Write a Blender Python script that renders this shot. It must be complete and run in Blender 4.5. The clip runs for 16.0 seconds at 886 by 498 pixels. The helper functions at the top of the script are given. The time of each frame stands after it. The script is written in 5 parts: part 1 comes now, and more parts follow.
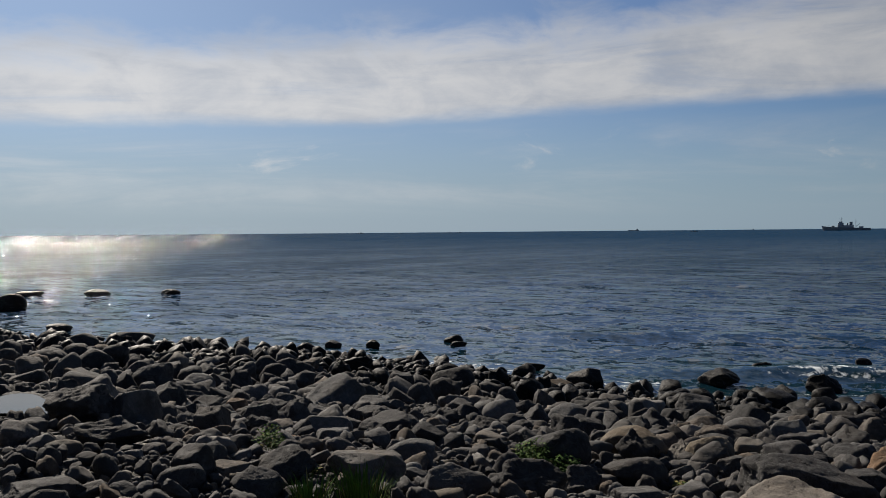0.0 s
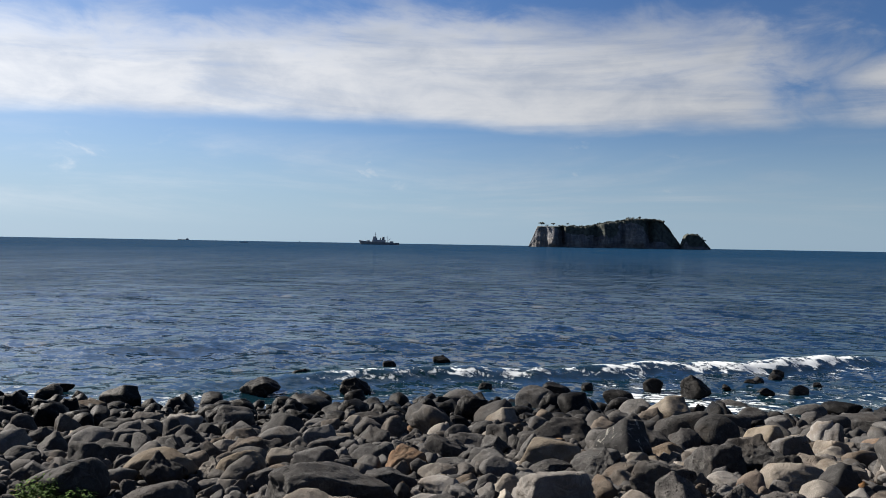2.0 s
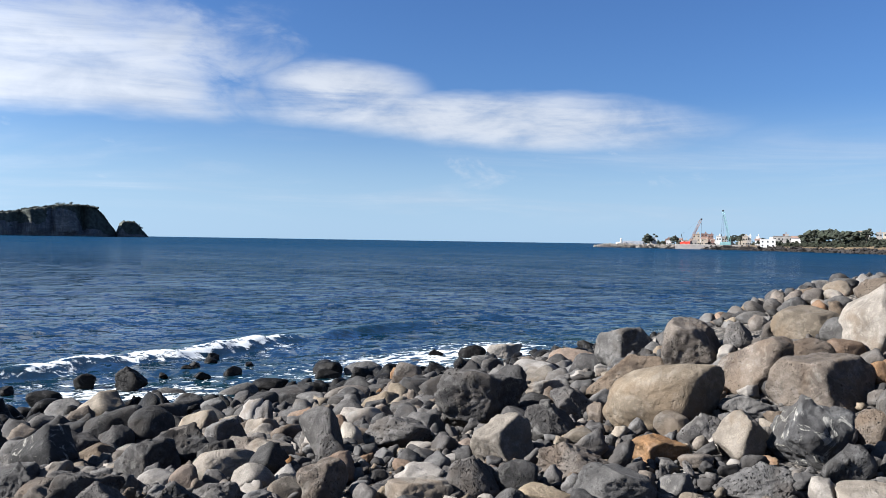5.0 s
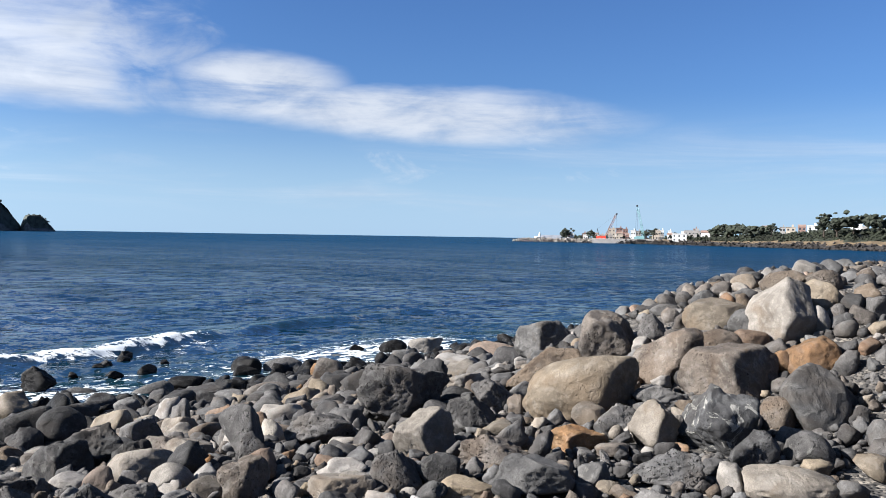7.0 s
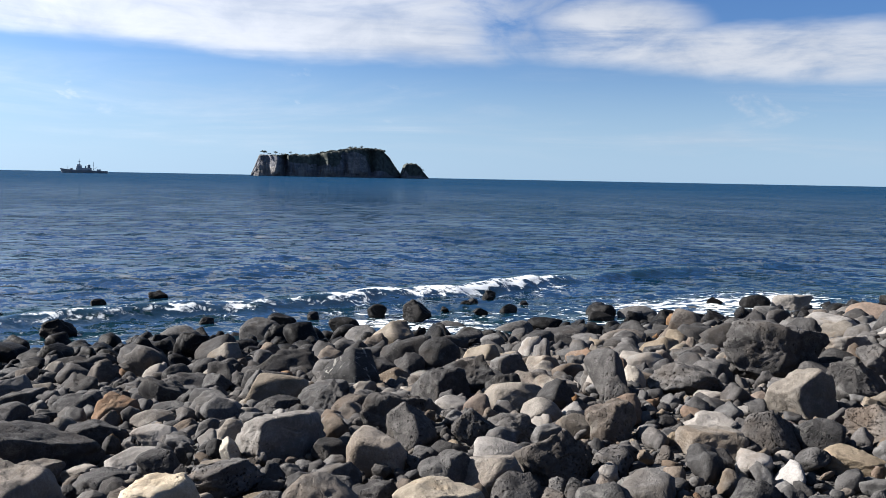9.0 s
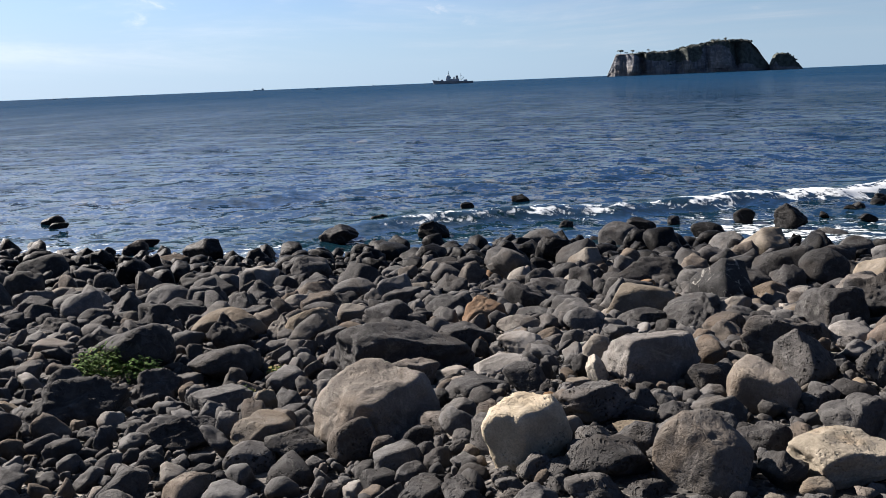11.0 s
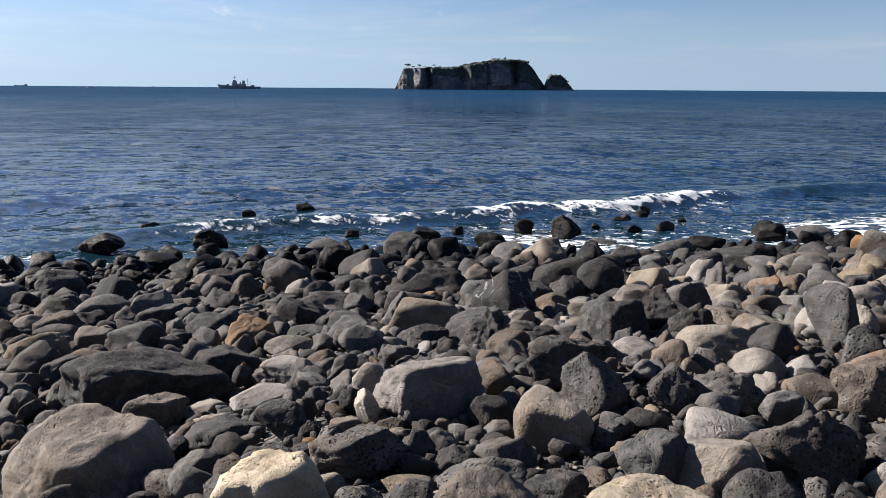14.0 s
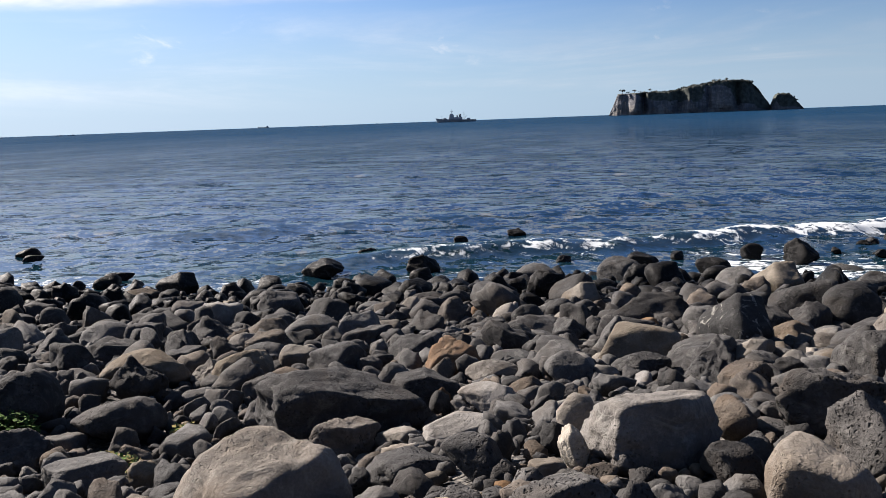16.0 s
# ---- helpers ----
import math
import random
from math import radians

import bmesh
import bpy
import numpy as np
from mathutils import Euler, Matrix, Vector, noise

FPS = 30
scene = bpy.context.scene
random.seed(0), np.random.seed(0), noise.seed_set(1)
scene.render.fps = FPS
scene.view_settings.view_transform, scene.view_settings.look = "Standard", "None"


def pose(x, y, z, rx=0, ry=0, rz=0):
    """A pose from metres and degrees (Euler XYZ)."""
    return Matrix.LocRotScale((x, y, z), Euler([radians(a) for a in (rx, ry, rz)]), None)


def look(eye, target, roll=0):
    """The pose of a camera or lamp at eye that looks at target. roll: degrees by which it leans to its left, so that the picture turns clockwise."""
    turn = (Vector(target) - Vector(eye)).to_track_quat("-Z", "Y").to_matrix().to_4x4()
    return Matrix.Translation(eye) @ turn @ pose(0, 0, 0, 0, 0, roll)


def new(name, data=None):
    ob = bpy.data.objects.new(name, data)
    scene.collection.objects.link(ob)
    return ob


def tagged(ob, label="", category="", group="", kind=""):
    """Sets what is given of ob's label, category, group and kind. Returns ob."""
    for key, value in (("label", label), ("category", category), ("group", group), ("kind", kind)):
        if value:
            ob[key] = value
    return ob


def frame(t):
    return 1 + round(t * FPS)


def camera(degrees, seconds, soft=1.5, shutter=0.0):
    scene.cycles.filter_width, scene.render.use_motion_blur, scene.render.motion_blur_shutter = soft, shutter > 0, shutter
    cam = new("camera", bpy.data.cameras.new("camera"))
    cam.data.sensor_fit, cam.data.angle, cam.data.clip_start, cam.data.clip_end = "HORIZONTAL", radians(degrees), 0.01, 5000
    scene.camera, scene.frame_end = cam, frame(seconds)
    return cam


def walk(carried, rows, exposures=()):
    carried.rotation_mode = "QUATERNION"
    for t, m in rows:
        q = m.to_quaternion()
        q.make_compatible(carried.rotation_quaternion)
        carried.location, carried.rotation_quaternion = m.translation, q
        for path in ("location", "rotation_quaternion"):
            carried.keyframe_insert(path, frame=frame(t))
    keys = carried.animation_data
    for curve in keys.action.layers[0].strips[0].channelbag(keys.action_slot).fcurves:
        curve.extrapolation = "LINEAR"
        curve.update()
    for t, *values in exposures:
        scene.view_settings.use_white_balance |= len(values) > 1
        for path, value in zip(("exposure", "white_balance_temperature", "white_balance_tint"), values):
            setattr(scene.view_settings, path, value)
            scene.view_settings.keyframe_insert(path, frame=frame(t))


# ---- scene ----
import itertools

cam = camera(56.06, 16.0, soft=0.6)
PATH = [
    (0, (0.035, -0.865, 4.562), (-1.143, 0.751, 4.52), -0.5),
    (0.5, (0.003, -0.813, 4.553), (-0.969, 0.933, 4.471), -0.5),
    (1, (-0.051, -0.686, 4.529), (-0.774, 1.176, 4.423), -0.2),
    (1.5, (-0.027, -0.613, 4.52), (-0.46, 1.338, 4.44), 0.8),
    (2, (0.049, -0.451, 4.545), (-0.155, 1.539, 4.532), 1.0),
    (2.5, (0.152, -0.197, 4.525), (0.199, 1.802, 4.551), 1.0),
    (3, (0.159, -0.14, 4.523), (0.452, 1.839, 4.552), 1.2),
    (3.5, (0.134, -0.103, 4.523), (0.602, 1.841, 4.534), 1.2),
    (4, (0.151, -0.097, 4.526), (0.823, 1.786, 4.507), 1.0),
    (4.5, (0.173, -0.083, 4.522), (1.068, 1.705, 4.496), 1.0),
    (5, (0.188, -0.072, 4.52), (1.233, 1.633, 4.499), 0.9),
    (5.2, (0.194, -0.069, 4.517), (1.286, 1.607, 4.501), 1.0),
    (7.3, (0.159, -0.092, 4.528), (1.315, 1.54, 4.491), 0.7),
    (7.5, (0.16, -0.095, 4.525), (1.271, 1.568, 4.483), 0.5),
    (8, (0.151, -0.079, 4.522), (1.132, 1.663, 4.451), 0.7),
    (8.5, (0.116, -0.066, 4.522), (0.852, 1.79, 4.409), 1.2),
    (9, (0.058, -0.042, 4.517), (0.509, 1.899, 4.346), 1.1),
    (9.5, (0.014, -0.015, 4.512), (0.197, 1.961, 4.262), 1.0),
    (10, (0.002, 0.057, 4.515), (-0.042, 2.033, 4.207), 0.5),
    (10.2, (0.001, 0.153, 4.499), (-0.182, 2.114, 4.147), -0.0),
    (12.3, (0.01, 0.747, 4.484), (-0.209, 2.692, 4.074), -4.9),
    (12.5, (0.014, 0.769, 4.481), (-0.145, 2.714, 4.041), -5.2),
    (13, (-0.034, 0.879, 4.481), (-0.034, 2.841, 4.093), -4.8),
    (13.5, (-0.035, 1.007, 4.443), (0.089, 2.98, 4.142), -2.1),
    (14, (0.077, 1.141, 4.369), (0.191, 3.101, 3.989), 0.4),
    (14.5, (0.088, 1.302, 4.325), (0.215, 3.258, 3.929), 2.0),
    (15, (0.091, 1.397, 4.309), (0.092, 3.359, 3.919), 0.8),
    (15.5, (0.127, 1.544, 4.273), (-0.129, 3.494, 3.908), -1.5),
    (16, (0.084, 1.742, 4.167), (-0.309, 3.679, 3.862), -2.1),
]
# rows inside the two stretches where the camera swings on and comes back
SWING = [
    (6.25, (0.17, -0.09, 4.523), (1.405, 1.483, 4.497), 0.9),
    (11.1, (0.0, 0.42, 4.495), (-0.39, 2.35, 4.10), -2.4),
]
walk(cam, [(t, look(e, p, r)) for t, e, p, r in sorted(PATH + SWING)],
     exposures=[(0, 0.64, 6700, 10), (0.5, 0.76, 6700, 10), (1.5, 1.13, 6600, 10), (2.0, 1.29, 6500, 10), (3.5, 1.61, 6150, 10),
                (5.0, 1.89, 6000, 10), (7.5, 1.93, 6000, 10), (9.0, 1.81, 6150, 11), (12.5, 1.59, 6500, 14), (13, 1.77, 6400, 14),
                (14, 1.65, 6400, 14), (15, 1.89, 6400, 14), (16, 1.62, 6500, 14)])

# ---- light: low winter sun over the sea to the left, high thin cloud ----
SUN_AZ, SUN_EL = -65.0, 33.0            # degrees from +y towards +x, degrees up
sun = new("sun", bpy.data.lights.new("sun", "SUN"))
sun.data.energy, sun.data.angle, sun.data.color = 5.0, radians(0.6), (1.0, 0.92, 0.82)
sd = Vector((math.sin(radians(SUN_AZ)) * math.cos(radians(SUN_EL)), math.cos(radians(SUN_AZ)) * math.cos(radians(SUN_EL)), math.sin(radians(SUN_EL))))
sun.matrix_world = look(sd * 100, (0, 0, 0))


class Nodes:
    """Short hand for building node trees."""

    def __init__(self, tree):
        self.tree, self.n, self.l = tree, tree.nodes, tree.links

    def put(self, socket, value):
        if isinstance(value, bpy.types.NodeSocket):
            self.l.new(value, socket)
        elif value is not None:
            socket.default_value = value

    def add(self, kind, operation=None, clamp=None, feature=None, interpolation=None, data=None, blend=None, attribute=None):
        node = self.n.new(kind)
        if operation:
            node.operation = operation
        if clamp is not None:
            node.use_clamp = clamp
        if feature:
            node.feature = feature
        if interpolation:
            node.interpolation_type = interpolation
        if data:
            node.data_type = data
        if blend:
            node.blend_type = blend
        if attribute:
            node.attribute_name = attribute
        return node

    def math(self, op, a, b=None, c=None, clamp=False):
        node = self.add("ShaderNodeMath", operation=op, clamp=clamp)
        for i, v in enumerate((a, b, c)):
            self.put(node.inputs[i], v)
        return node.outputs[0]

    def noise(self, vec, scale, detail=4.0, rough=0.55, distort=0.0):
        node = self.add("ShaderNodeTexNoise")
        self.put(node.inputs["Vector"], vec)
        for key, v in (("Scale", scale), ("Detail", detail), ("Roughness", rough), ("Distortion", distort)):
            self.put(node.inputs[key], v)
        return node.outputs["Fac"]

    def voronoi(self, vec, scale, feature="F1", out="Distance", rnd=1.0):
        node = self.add("ShaderNodeTexVoronoi", feature=feature)
        self.put(node.inputs["Vector"], vec)
        self.put(node.inputs["Scale"], scale)
        self.put(node.inputs["Randomness"], rnd)
        return node.outputs[out]

    def span(self, v, a, b, c=0.0, d=1.0, smooth=True):
        node = self.add("ShaderNodeMapRange", interpolation="SMOOTHSTEP" if smooth else "LINEAR")
        for i, x in enumerate((v, a, b, c, d)):
            self.put(node.inputs[i], x)
        return node.outputs[0]

    def mix(self, f, a, b, blend="MIX"):
        node = self.add("ShaderNodeMix", data="RGBA", blend=blend)
        self.put(node.inputs[0], f)
        self.put(node.inputs[6], (*a, 1) if isinstance(a, tuple) else a)
        self.put(node.inputs[7], (*b, 1) if isinstance(b, tuple) else b)
        return node.outputs[2]

    def stretch(self, vec, scale, move=(0, 0, 0), turn=(0, 0, 0)):
        node = self.add("ShaderNodeMapping")
        self.put(node.inputs["Vector"], vec)
        node.inputs["Scale"].default_value, node.inputs["Location"].default_value, node.inputs["Rotation"].default_value = scale, move, turn
        return node.outputs[0]

    def bump(self, height, strength, distance, normal=None):
        node = self.add("ShaderNodeBump")
        self.put(node.inputs["Height"], height)
        self.put(node.inputs["Normal"], normal)
        node.inputs["Strength"].default_value, node.inputs["Distance"].default_value = strength, distance
        return node.outputs[0]


# ---- sky ----
world = bpy.data.worlds.new("sky")
scene.world = world
world.use_nodes = True
N = Nodes(world.node_tree)
N.n.clear()
sky = N.add("ShaderNodeTexSky")
sky.sky_type, sky.sun_disc = "NISHITA", False
sky.sun_elevation, sky.sun_rotation = radians(SUN_EL), radians(SUN_AZ)
sky.altitude, sky.air_density, sky.dust_density, sky.ozone_density = 0.0, 1.0, 0.6, 2.0
way = N.add("ShaderNodeTexCoord").outputs["Generated"]
sep = N.add("ShaderNodeSeparateXYZ")
N.put(sep.inputs[0], way)
az = N.math("MULTIPLY", N.math("ARCTAN2", sep.outputs[0], sep.outputs[1]), 57.2958)
el = N.math("MULTIPLY", N.math("ARCSINE", sep.outputs[2]), 57.2958)
comb = N.add("ShaderNodeCombineXYZ")
N.put(comb.inputs[0], az), N.put(comb.inputs[1], el)
flat = comb.outputs[0]
# slow wander of the cloud edges, and the fine streaks
wander = N.math("SUBTRACT", N.noise(N.stretch(flat, (0.05, 0.22, 1), turn=(0, 0, 0.05)), 1.0, 5.0, 0.6), 0.5)
streak = N.noise(N.stretch(flat, (0.035, 0.30, 1), turn=(0, 0, -0.10)), 1.0, 8.0, 0.62, 0.6)
puff = N.noise(N.stretch(flat, (0.16, 0.34, 1), move=(3.1, 1.7, 0)), 1.0, 7.0, 0.6, 0.4)
elw = N.math("ADD", el, N.math("MULTIPLY", wander, 3.2))
# the long bank
low = N.math("ADD", 8.2, N.math("MULTIPLY", N.math("ABSOLUTE", N.math("ADD", az, 15.0)), -0.022))
high = N.math("SUBTRACT", 15.2, N.math("MULTIPLY", N.math("ABSOLUTE", N.math("ADD", az, 5.0)), 0.055))
rise = N.span(N.math("SUBTRACT", elw, low), -0.5, 0.9)
fall = N.span(N.math("SUBTRACT", high, N.math("ADD", elw, N.math("MULTIPLY", N.math("SUBTRACT", puff, 0.5), 6.0))), -1.6, 2.2)
edge = N.span(N.math("ADD", az, N.math("MULTIPLY", N.math("SUBTRACT", puff, 0.5), 16.0)), 21.0, 13.0)
bank = N.math("MULTIPLY", N.math("MULTIPLY", rise, fall), edge)
bank = N.math("MULTIPLY", bank, N.span(streak, 0.22, 0.52, 0.45, 1.0))
# the smaller cloud beside it
dx = N.math("DIVIDE", N.math("SUBTRACT", az, 33.0), 17.5)
dy = N.math("DIVIDE", N.math("SUBTRACT", N.math("ADD", elw, N.math("MULTIPLY", N.math("SUBTRACT", az, 33.0), 0.03)), 8.3), 2.0)
rr = N.math("ADD", N.math("MULTIPLY", dx, dx), N.math("MULTIPLY", dy, dy))
bx = N.math("DIVIDE", N.math("SUBTRACT", az, 24.5), 6.0)
by = N.math("DIVIDE", N.math("SUBTRACT", elw, 10.2), 2.0)
rr = N.math("MINIMUM", rr, N.math("ADD", N.math("MULTIPLY", bx, bx), N.math("MULTIPLY", by, by)))
small = N.math("MULTIPLY", N.span(rr, 1.3, 0.1), N.span(N.math("ADD", streak, N.math("MULTIPLY", puff, 0.5)), 0.46, 0.88))
# stray wisps low over the sea, and broken cloud over the rest of the sky
wisp = N.math("MULTIPLY", N.math("MULTIPLY", N.span(puff, 0.58, 0.76, 0, 0.6), N.span(el, 2.5, 5.0)), N.span(el, 8.0, 6.0))
veil = N.math("MULTIPLY", N.span(el, 15.0, 26.0), N.span(streak, 0.5, 0.8, 0, 0.3))
low_veil = N.math("MULTIPLY", N.math("MULTIPLY", N.span(streak, 0.42, 0.72, 0, 0.4), N.span(el, 0.8, 2.5)), N.span(el, 8.5, 5.0))
cover = N.math("MAXIMUM", N.math("MAXIMUM", bank, small), N.math("MAXIMUM", N.math("MAXIMUM", wisp, low_veil), veil))
cover = N.math("MULTIPLY", N.math("MINIMUM", cover, 1.0), 0.9)
blue = N.mix(1.0, sky.outputs[0], N.mix(N.span(el, 18.0, 50.0), (0.68, 0.95, 1.38), (0.66, 0.80, 0.95)), "MULTIPLY")
haze = N.span(el, 10.0, 0.0, 0.0, 0.8)
air = N.mix(haze, blue, (6.0, 8.2, 10.3))
# a milky aureole on the sun's side of the sky
air = N.mix(N.span(N.math("ABSOLUTE", N.math("SUBTRACT", az, SUN_AZ)), 65.0, 15.0, 0.0, 0.42), air, (5.6, 6.7, 8.0))
cloud = N.mix(N.span(N.math("ADD", puff, N.math("MULTIPLY", streak, 0.6)), 0.55, 1.0), (6.6, 7.1, 8.0), (9.6, 9.7, 9.9))
# thin cloud and haze are brighter towards the sun
glow = N.span(N.math("ABSOLUTE", N.math("SUBTRACT", az, SUN_AZ)), 95.0, 5.0, 1.0, 2.0)
for scale_ in (1.0, 0.5):
    gl = N.add("ShaderNodeCombineXYZ")
    for i in range(3):
        N.put(gl.inputs[i], N.math("ADD", 1.0, N.math("MULTIPLY", N.math("SUBTRACT", glow, 1.0), scale_)))
    if scale_ == 1.0:
        cloud = N.mix(1.0, cloud, gl.outputs[0], "MULTIPLY")
    else:
        air = N.mix(1.0, air, gl.outputs[0], "MULTIPLY")
tone = N.mix(cover, air, cloud)
back = N.add("ShaderNodeBackground")
N.put(back.inputs[0], tone)
back.inputs[1].default_value = 0.023
N.l.new(back.outputs[0], N.add("ShaderNodeOutputWorld").inputs[0])


# ---- materials ----
def material(name):
    m = bpy.data.materials.new(name)
    m.use_nodes = True
    k = Nodes(m.node_tree)
    shader = m.node_tree.nodes["Principled BSDF"]
    return m, k, shader


def rock_material(name, base, second, pores=0.0, rough=0.85, speck=0.35, joined=False, lichen=0.0):
    """Weathered beach stone: mottled colour, grain, pits with painted shade and a worn paler bloom."""
    m, k, s = material(name)
    geo = k.add("ShaderNodeNewGeometry")
    info = k.add("ShaderNodeObjectInfo")
    pos = geo.outputs["Position"]
    chance = geo.outputs["Random Per Island"] if joined else info.outputs["Random"]
    big = k.noise(pos, 3.5, 5, 0.6, 0.3)
    mid = k.noise(pos, 16.0, 6, 0.65)
    fine = k.noise(pos, 95.0, 5, 0.7)
    tint = k.mix(k.span(big, 0.35, 0.65), base, second)
    tint = k.mix(k.span(mid, 0.45, 0.72, 0, speck), tint, tuple(min(1, c * 1.7 + 0.03) for c in base))
    tint = k.mix(k.span(fine, 0.42, 0.60, 0, 0.4), tint, tuple(c * 0.45 for c in base))
    bloom = k.span(k.noise(pos, 5.0, 7, 0.62, 1.3), 0.53, 0.63, 0, 0.4)
    tint = k.mix(bloom, tint, tuple(0.7 * c + 0.05 for c in base))
    hsv = k.add("ShaderNodeHueSaturation")
    k.put(hsv.inputs["Color"], tint)
    k.put(hsv.inputs["Value"], k.span(chance, 0, 1, 0.75, 1.28, smooth=False))
    k.put(hsv.inputs["Saturation"], k.span(k.math("FRACT", k.math("MULTIPLY", chance, 7.31)), 0, 1, 0.5, 1.1, smooth=False))
    tint = hsv.outputs[0]
    if lichen:
        tint = k.mix(k.span(k.noise(pos, 7.0, 6, 0.7, 1.0), 0.56, 0.64, 0, lichen), tint, (0.23, 0.225, 0.205))
    height = k.math("ADD", k.math("MULTIPLY", mid, 0.6), k.math("MULTIPLY", fine, 0.35))
    if pores:
        warp = k.add("ShaderNodeVectorMath", operation="ADD")
        k.put(warp.inputs[0], pos)
        bend = k.add("ShaderNodeTexNoise")
        k.put(bend.inputs["Vector"], pos)
        bend.inputs["Scale"].default_value = 30.0
        scaled = k.add("ShaderNodeVectorMath", operation="SCALE")
        k.put(scaled.inputs[0], bend.outputs["Color"])
        scaled.inputs["Scale"].default_value = 0.035
        k.put(warp.inputs[1], scaled.outputs[0])
        patch = k.span(k.noise(pos, 4.0, 6, 0.62), 0.50 - 0.12 * min(1.0, pores), 0.62 - 0.08 * min(1.0, pores))
        hole = k.span(k.voronoi(warp.outputs[0], 60.0), 0.10, 0.34)
        v2 = k.span(k.voronoi(warp.outputs[0], 27.0), 0.06, 0.30)
        hole = k.math("MULTIPLY", hole, v2)
        hole = k.math("SUBTRACT", 1.0, k.math("MULTIPLY", k.math("SUBTRACT", 1.0, hole), patch))
        height = k.math("ADD", height, k.math("MULTIPLY", hole, pores))
        # shade inside the pits is painted as a dark tint
        tint = k.mix(k.span(hole, 0.0, 0.8, 0.9 * min(1.0, pores), 0.0), tint, tuple(c * 0.2 for c in base))
    bent = k.add("ShaderNodeVectorMath", operation="ADD")
    curl = k.add("ShaderNodeTexNoise")
    k.put(curl.inputs["Vector"], pos)
    curl.inputs["Scale"].default_value, curl.inputs["Detail"].default_value = 5.0, 4.0
    small_ = k.add("ShaderNodeVectorMath", operation="SCALE")
    k.put(small_.inputs[0], curl.outputs["Color"])
    small_.inputs["Scale"].default_value = 0.35
    k.put(bent.inputs[0], pos), k.put(bent.inputs[1], small_.outputs[0])
    seam = k.voronoi(bent.outputs[0], 3.4, "DISTANCE_TO_EDGE")
    crack = k.math("MULTIPLY", k.span(seam, 0.014, 0.0), k.span(k.noise(pos, 2.3, 3), 0.56, 0.66))
    tint = k.mix(k.math("MULTIPLY", crack, 0.18), tint, tuple(c * 0.22 for c in base))
    stain = k.span(k.noise(pos, 1.9, 6, 0.6, 0.8), 0.5, 0.66, 0, 0.45)
    tint = k.mix(stain, tint, tuple(c * f for c, f in zip(base, (0.62, 0.52, 0.42))))
    height = k.math("SUBTRACT", height, k.math("MULTIPLY", crack, 0.3))
    k.put(s.inputs["Base Color"], tint)
    k.put(s.inputs["Roughness"], k.span(mid, 0.3, 0.7, rough - 0.1, min(1, rough + 0.1)))
    s.inputs["Specular IOR Level"].default_value = 0.12 if base[0] > 0.02 else 0.06
    form = k.bump(k.noise(pos, 7.0, 7, 0.6, 0.9), 1.0, 0.022)
    k.put(s.inputs["Normal"], k.bump(height, 1.0, 0.009 + 0.012 * min(1.0, pores), form))
    return m


PALETTE = {
    "tan": ((0.35, 0.29, 0.215), (0.25, 0.205, 0.15), 0.35, 0.85, 0.35, 0.0),
    "buff": ((0.35, 0.305, 0.255), (0.24, 0.212, 0.182), 0.4, 0.88, 0.4, 0.3),
    "patched": ((0.115, 0.115, 0.115), (0.075, 0.075, 0.078), 0.5, 0.85, 0.3, 0.8),
    "dark": ((0.112, 0.107, 0.104), (0.068, 0.066, 0.066), 0.7, 0.85, 0.4, 0.15),
    "porous": ((0.20, 0.188, 0.178), (0.125, 0.12, 0.116), 1.3, 0.9, 0.5, 0.2),
    "pale": ((0.455, 0.42, 0.375), (0.35, 0.32, 0.285), 0.25, 0.85, 0.3, 0.0),
    "cream": ((0.78, 0.67, 0.50), (0.62, 0.53, 0.39), 0.5, 0.88, 0.3, 0.0),
    "ochre": ((0.34, 0.20, 0.105), (0.25, 0.17, 0.105), 0.4, 0.88, 0.35, 0.0),
    "grey": ((0.205, 0.198, 0.190), (0.135, 0.132, 0.13), 0.4, 0.85, 0.4, 0.25),
    "brown": ((0.245, 0.195, 0.148), (0.155, 0.125, 0.10), 0.8, 0.88, 0.45, 0.2),
    "wet": ((0.017, 0.017, 0.018), (0.026, 0.025, 0.024), 0.5, 0.56, 0.25, 0.0),
}
PALETTE = {k: (tuple(0.42 * q for q in a), tuple(0.34 * q for q in b), *rest) for k, (a, b, *rest) in PALETTE.items()}
ROCK = {k: rock_material("stone_" + k, a, b, p, r, sp, False, li) for k, (a, b, p, r, sp, li) in PALETTE.items()}
LOOSE = {k: rock_material("loose_" + k, *PALETTE[k][:2], 0.4 * PALETTE[k][2], PALETTE[k][3], PALETTE[k][4], True) for k in ("tan", "dark", "porous", "pale", "grey", "brown", "wet", "ochre")}


def plain(name, colour, rough=0.6, metal=0.0, vary=0.25, scale=2.0, bump=0.0, distance=0.02, gloss=0.3):
    m, k, s = material(name)
    pos = k.add("ShaderNodeNewGeometry").outputs["Position"]
    f = k.noise(pos, scale, 6, 0.6)
    g = k.noise(pos, scale * 7, 4, 0.6)
    t = k.mix(k.span(f, 0.3, 0.7), tuple(c * (1 - vary) for c in colour), tuple(min(1, c * (1 + vary)) for c in colour))
    t = k.mix(k.span(g, 0.5, 0.75, 0, 0.3), t, tuple(c * 0.6 for c in colour))
    k.put(s.inputs["Base Color"], t)
    s.inputs["Roughness"].default_value, s.inputs["Metallic"].default_value = rough, metal
    s.inputs["Specular IOR Level"].default_value = gloss
    if bump:
        k.put(s.inputs["Normal"], k.bump(k.math("ADD", f, k.math("MULTIPLY", g, 0.4)), bump, distance))
    return m


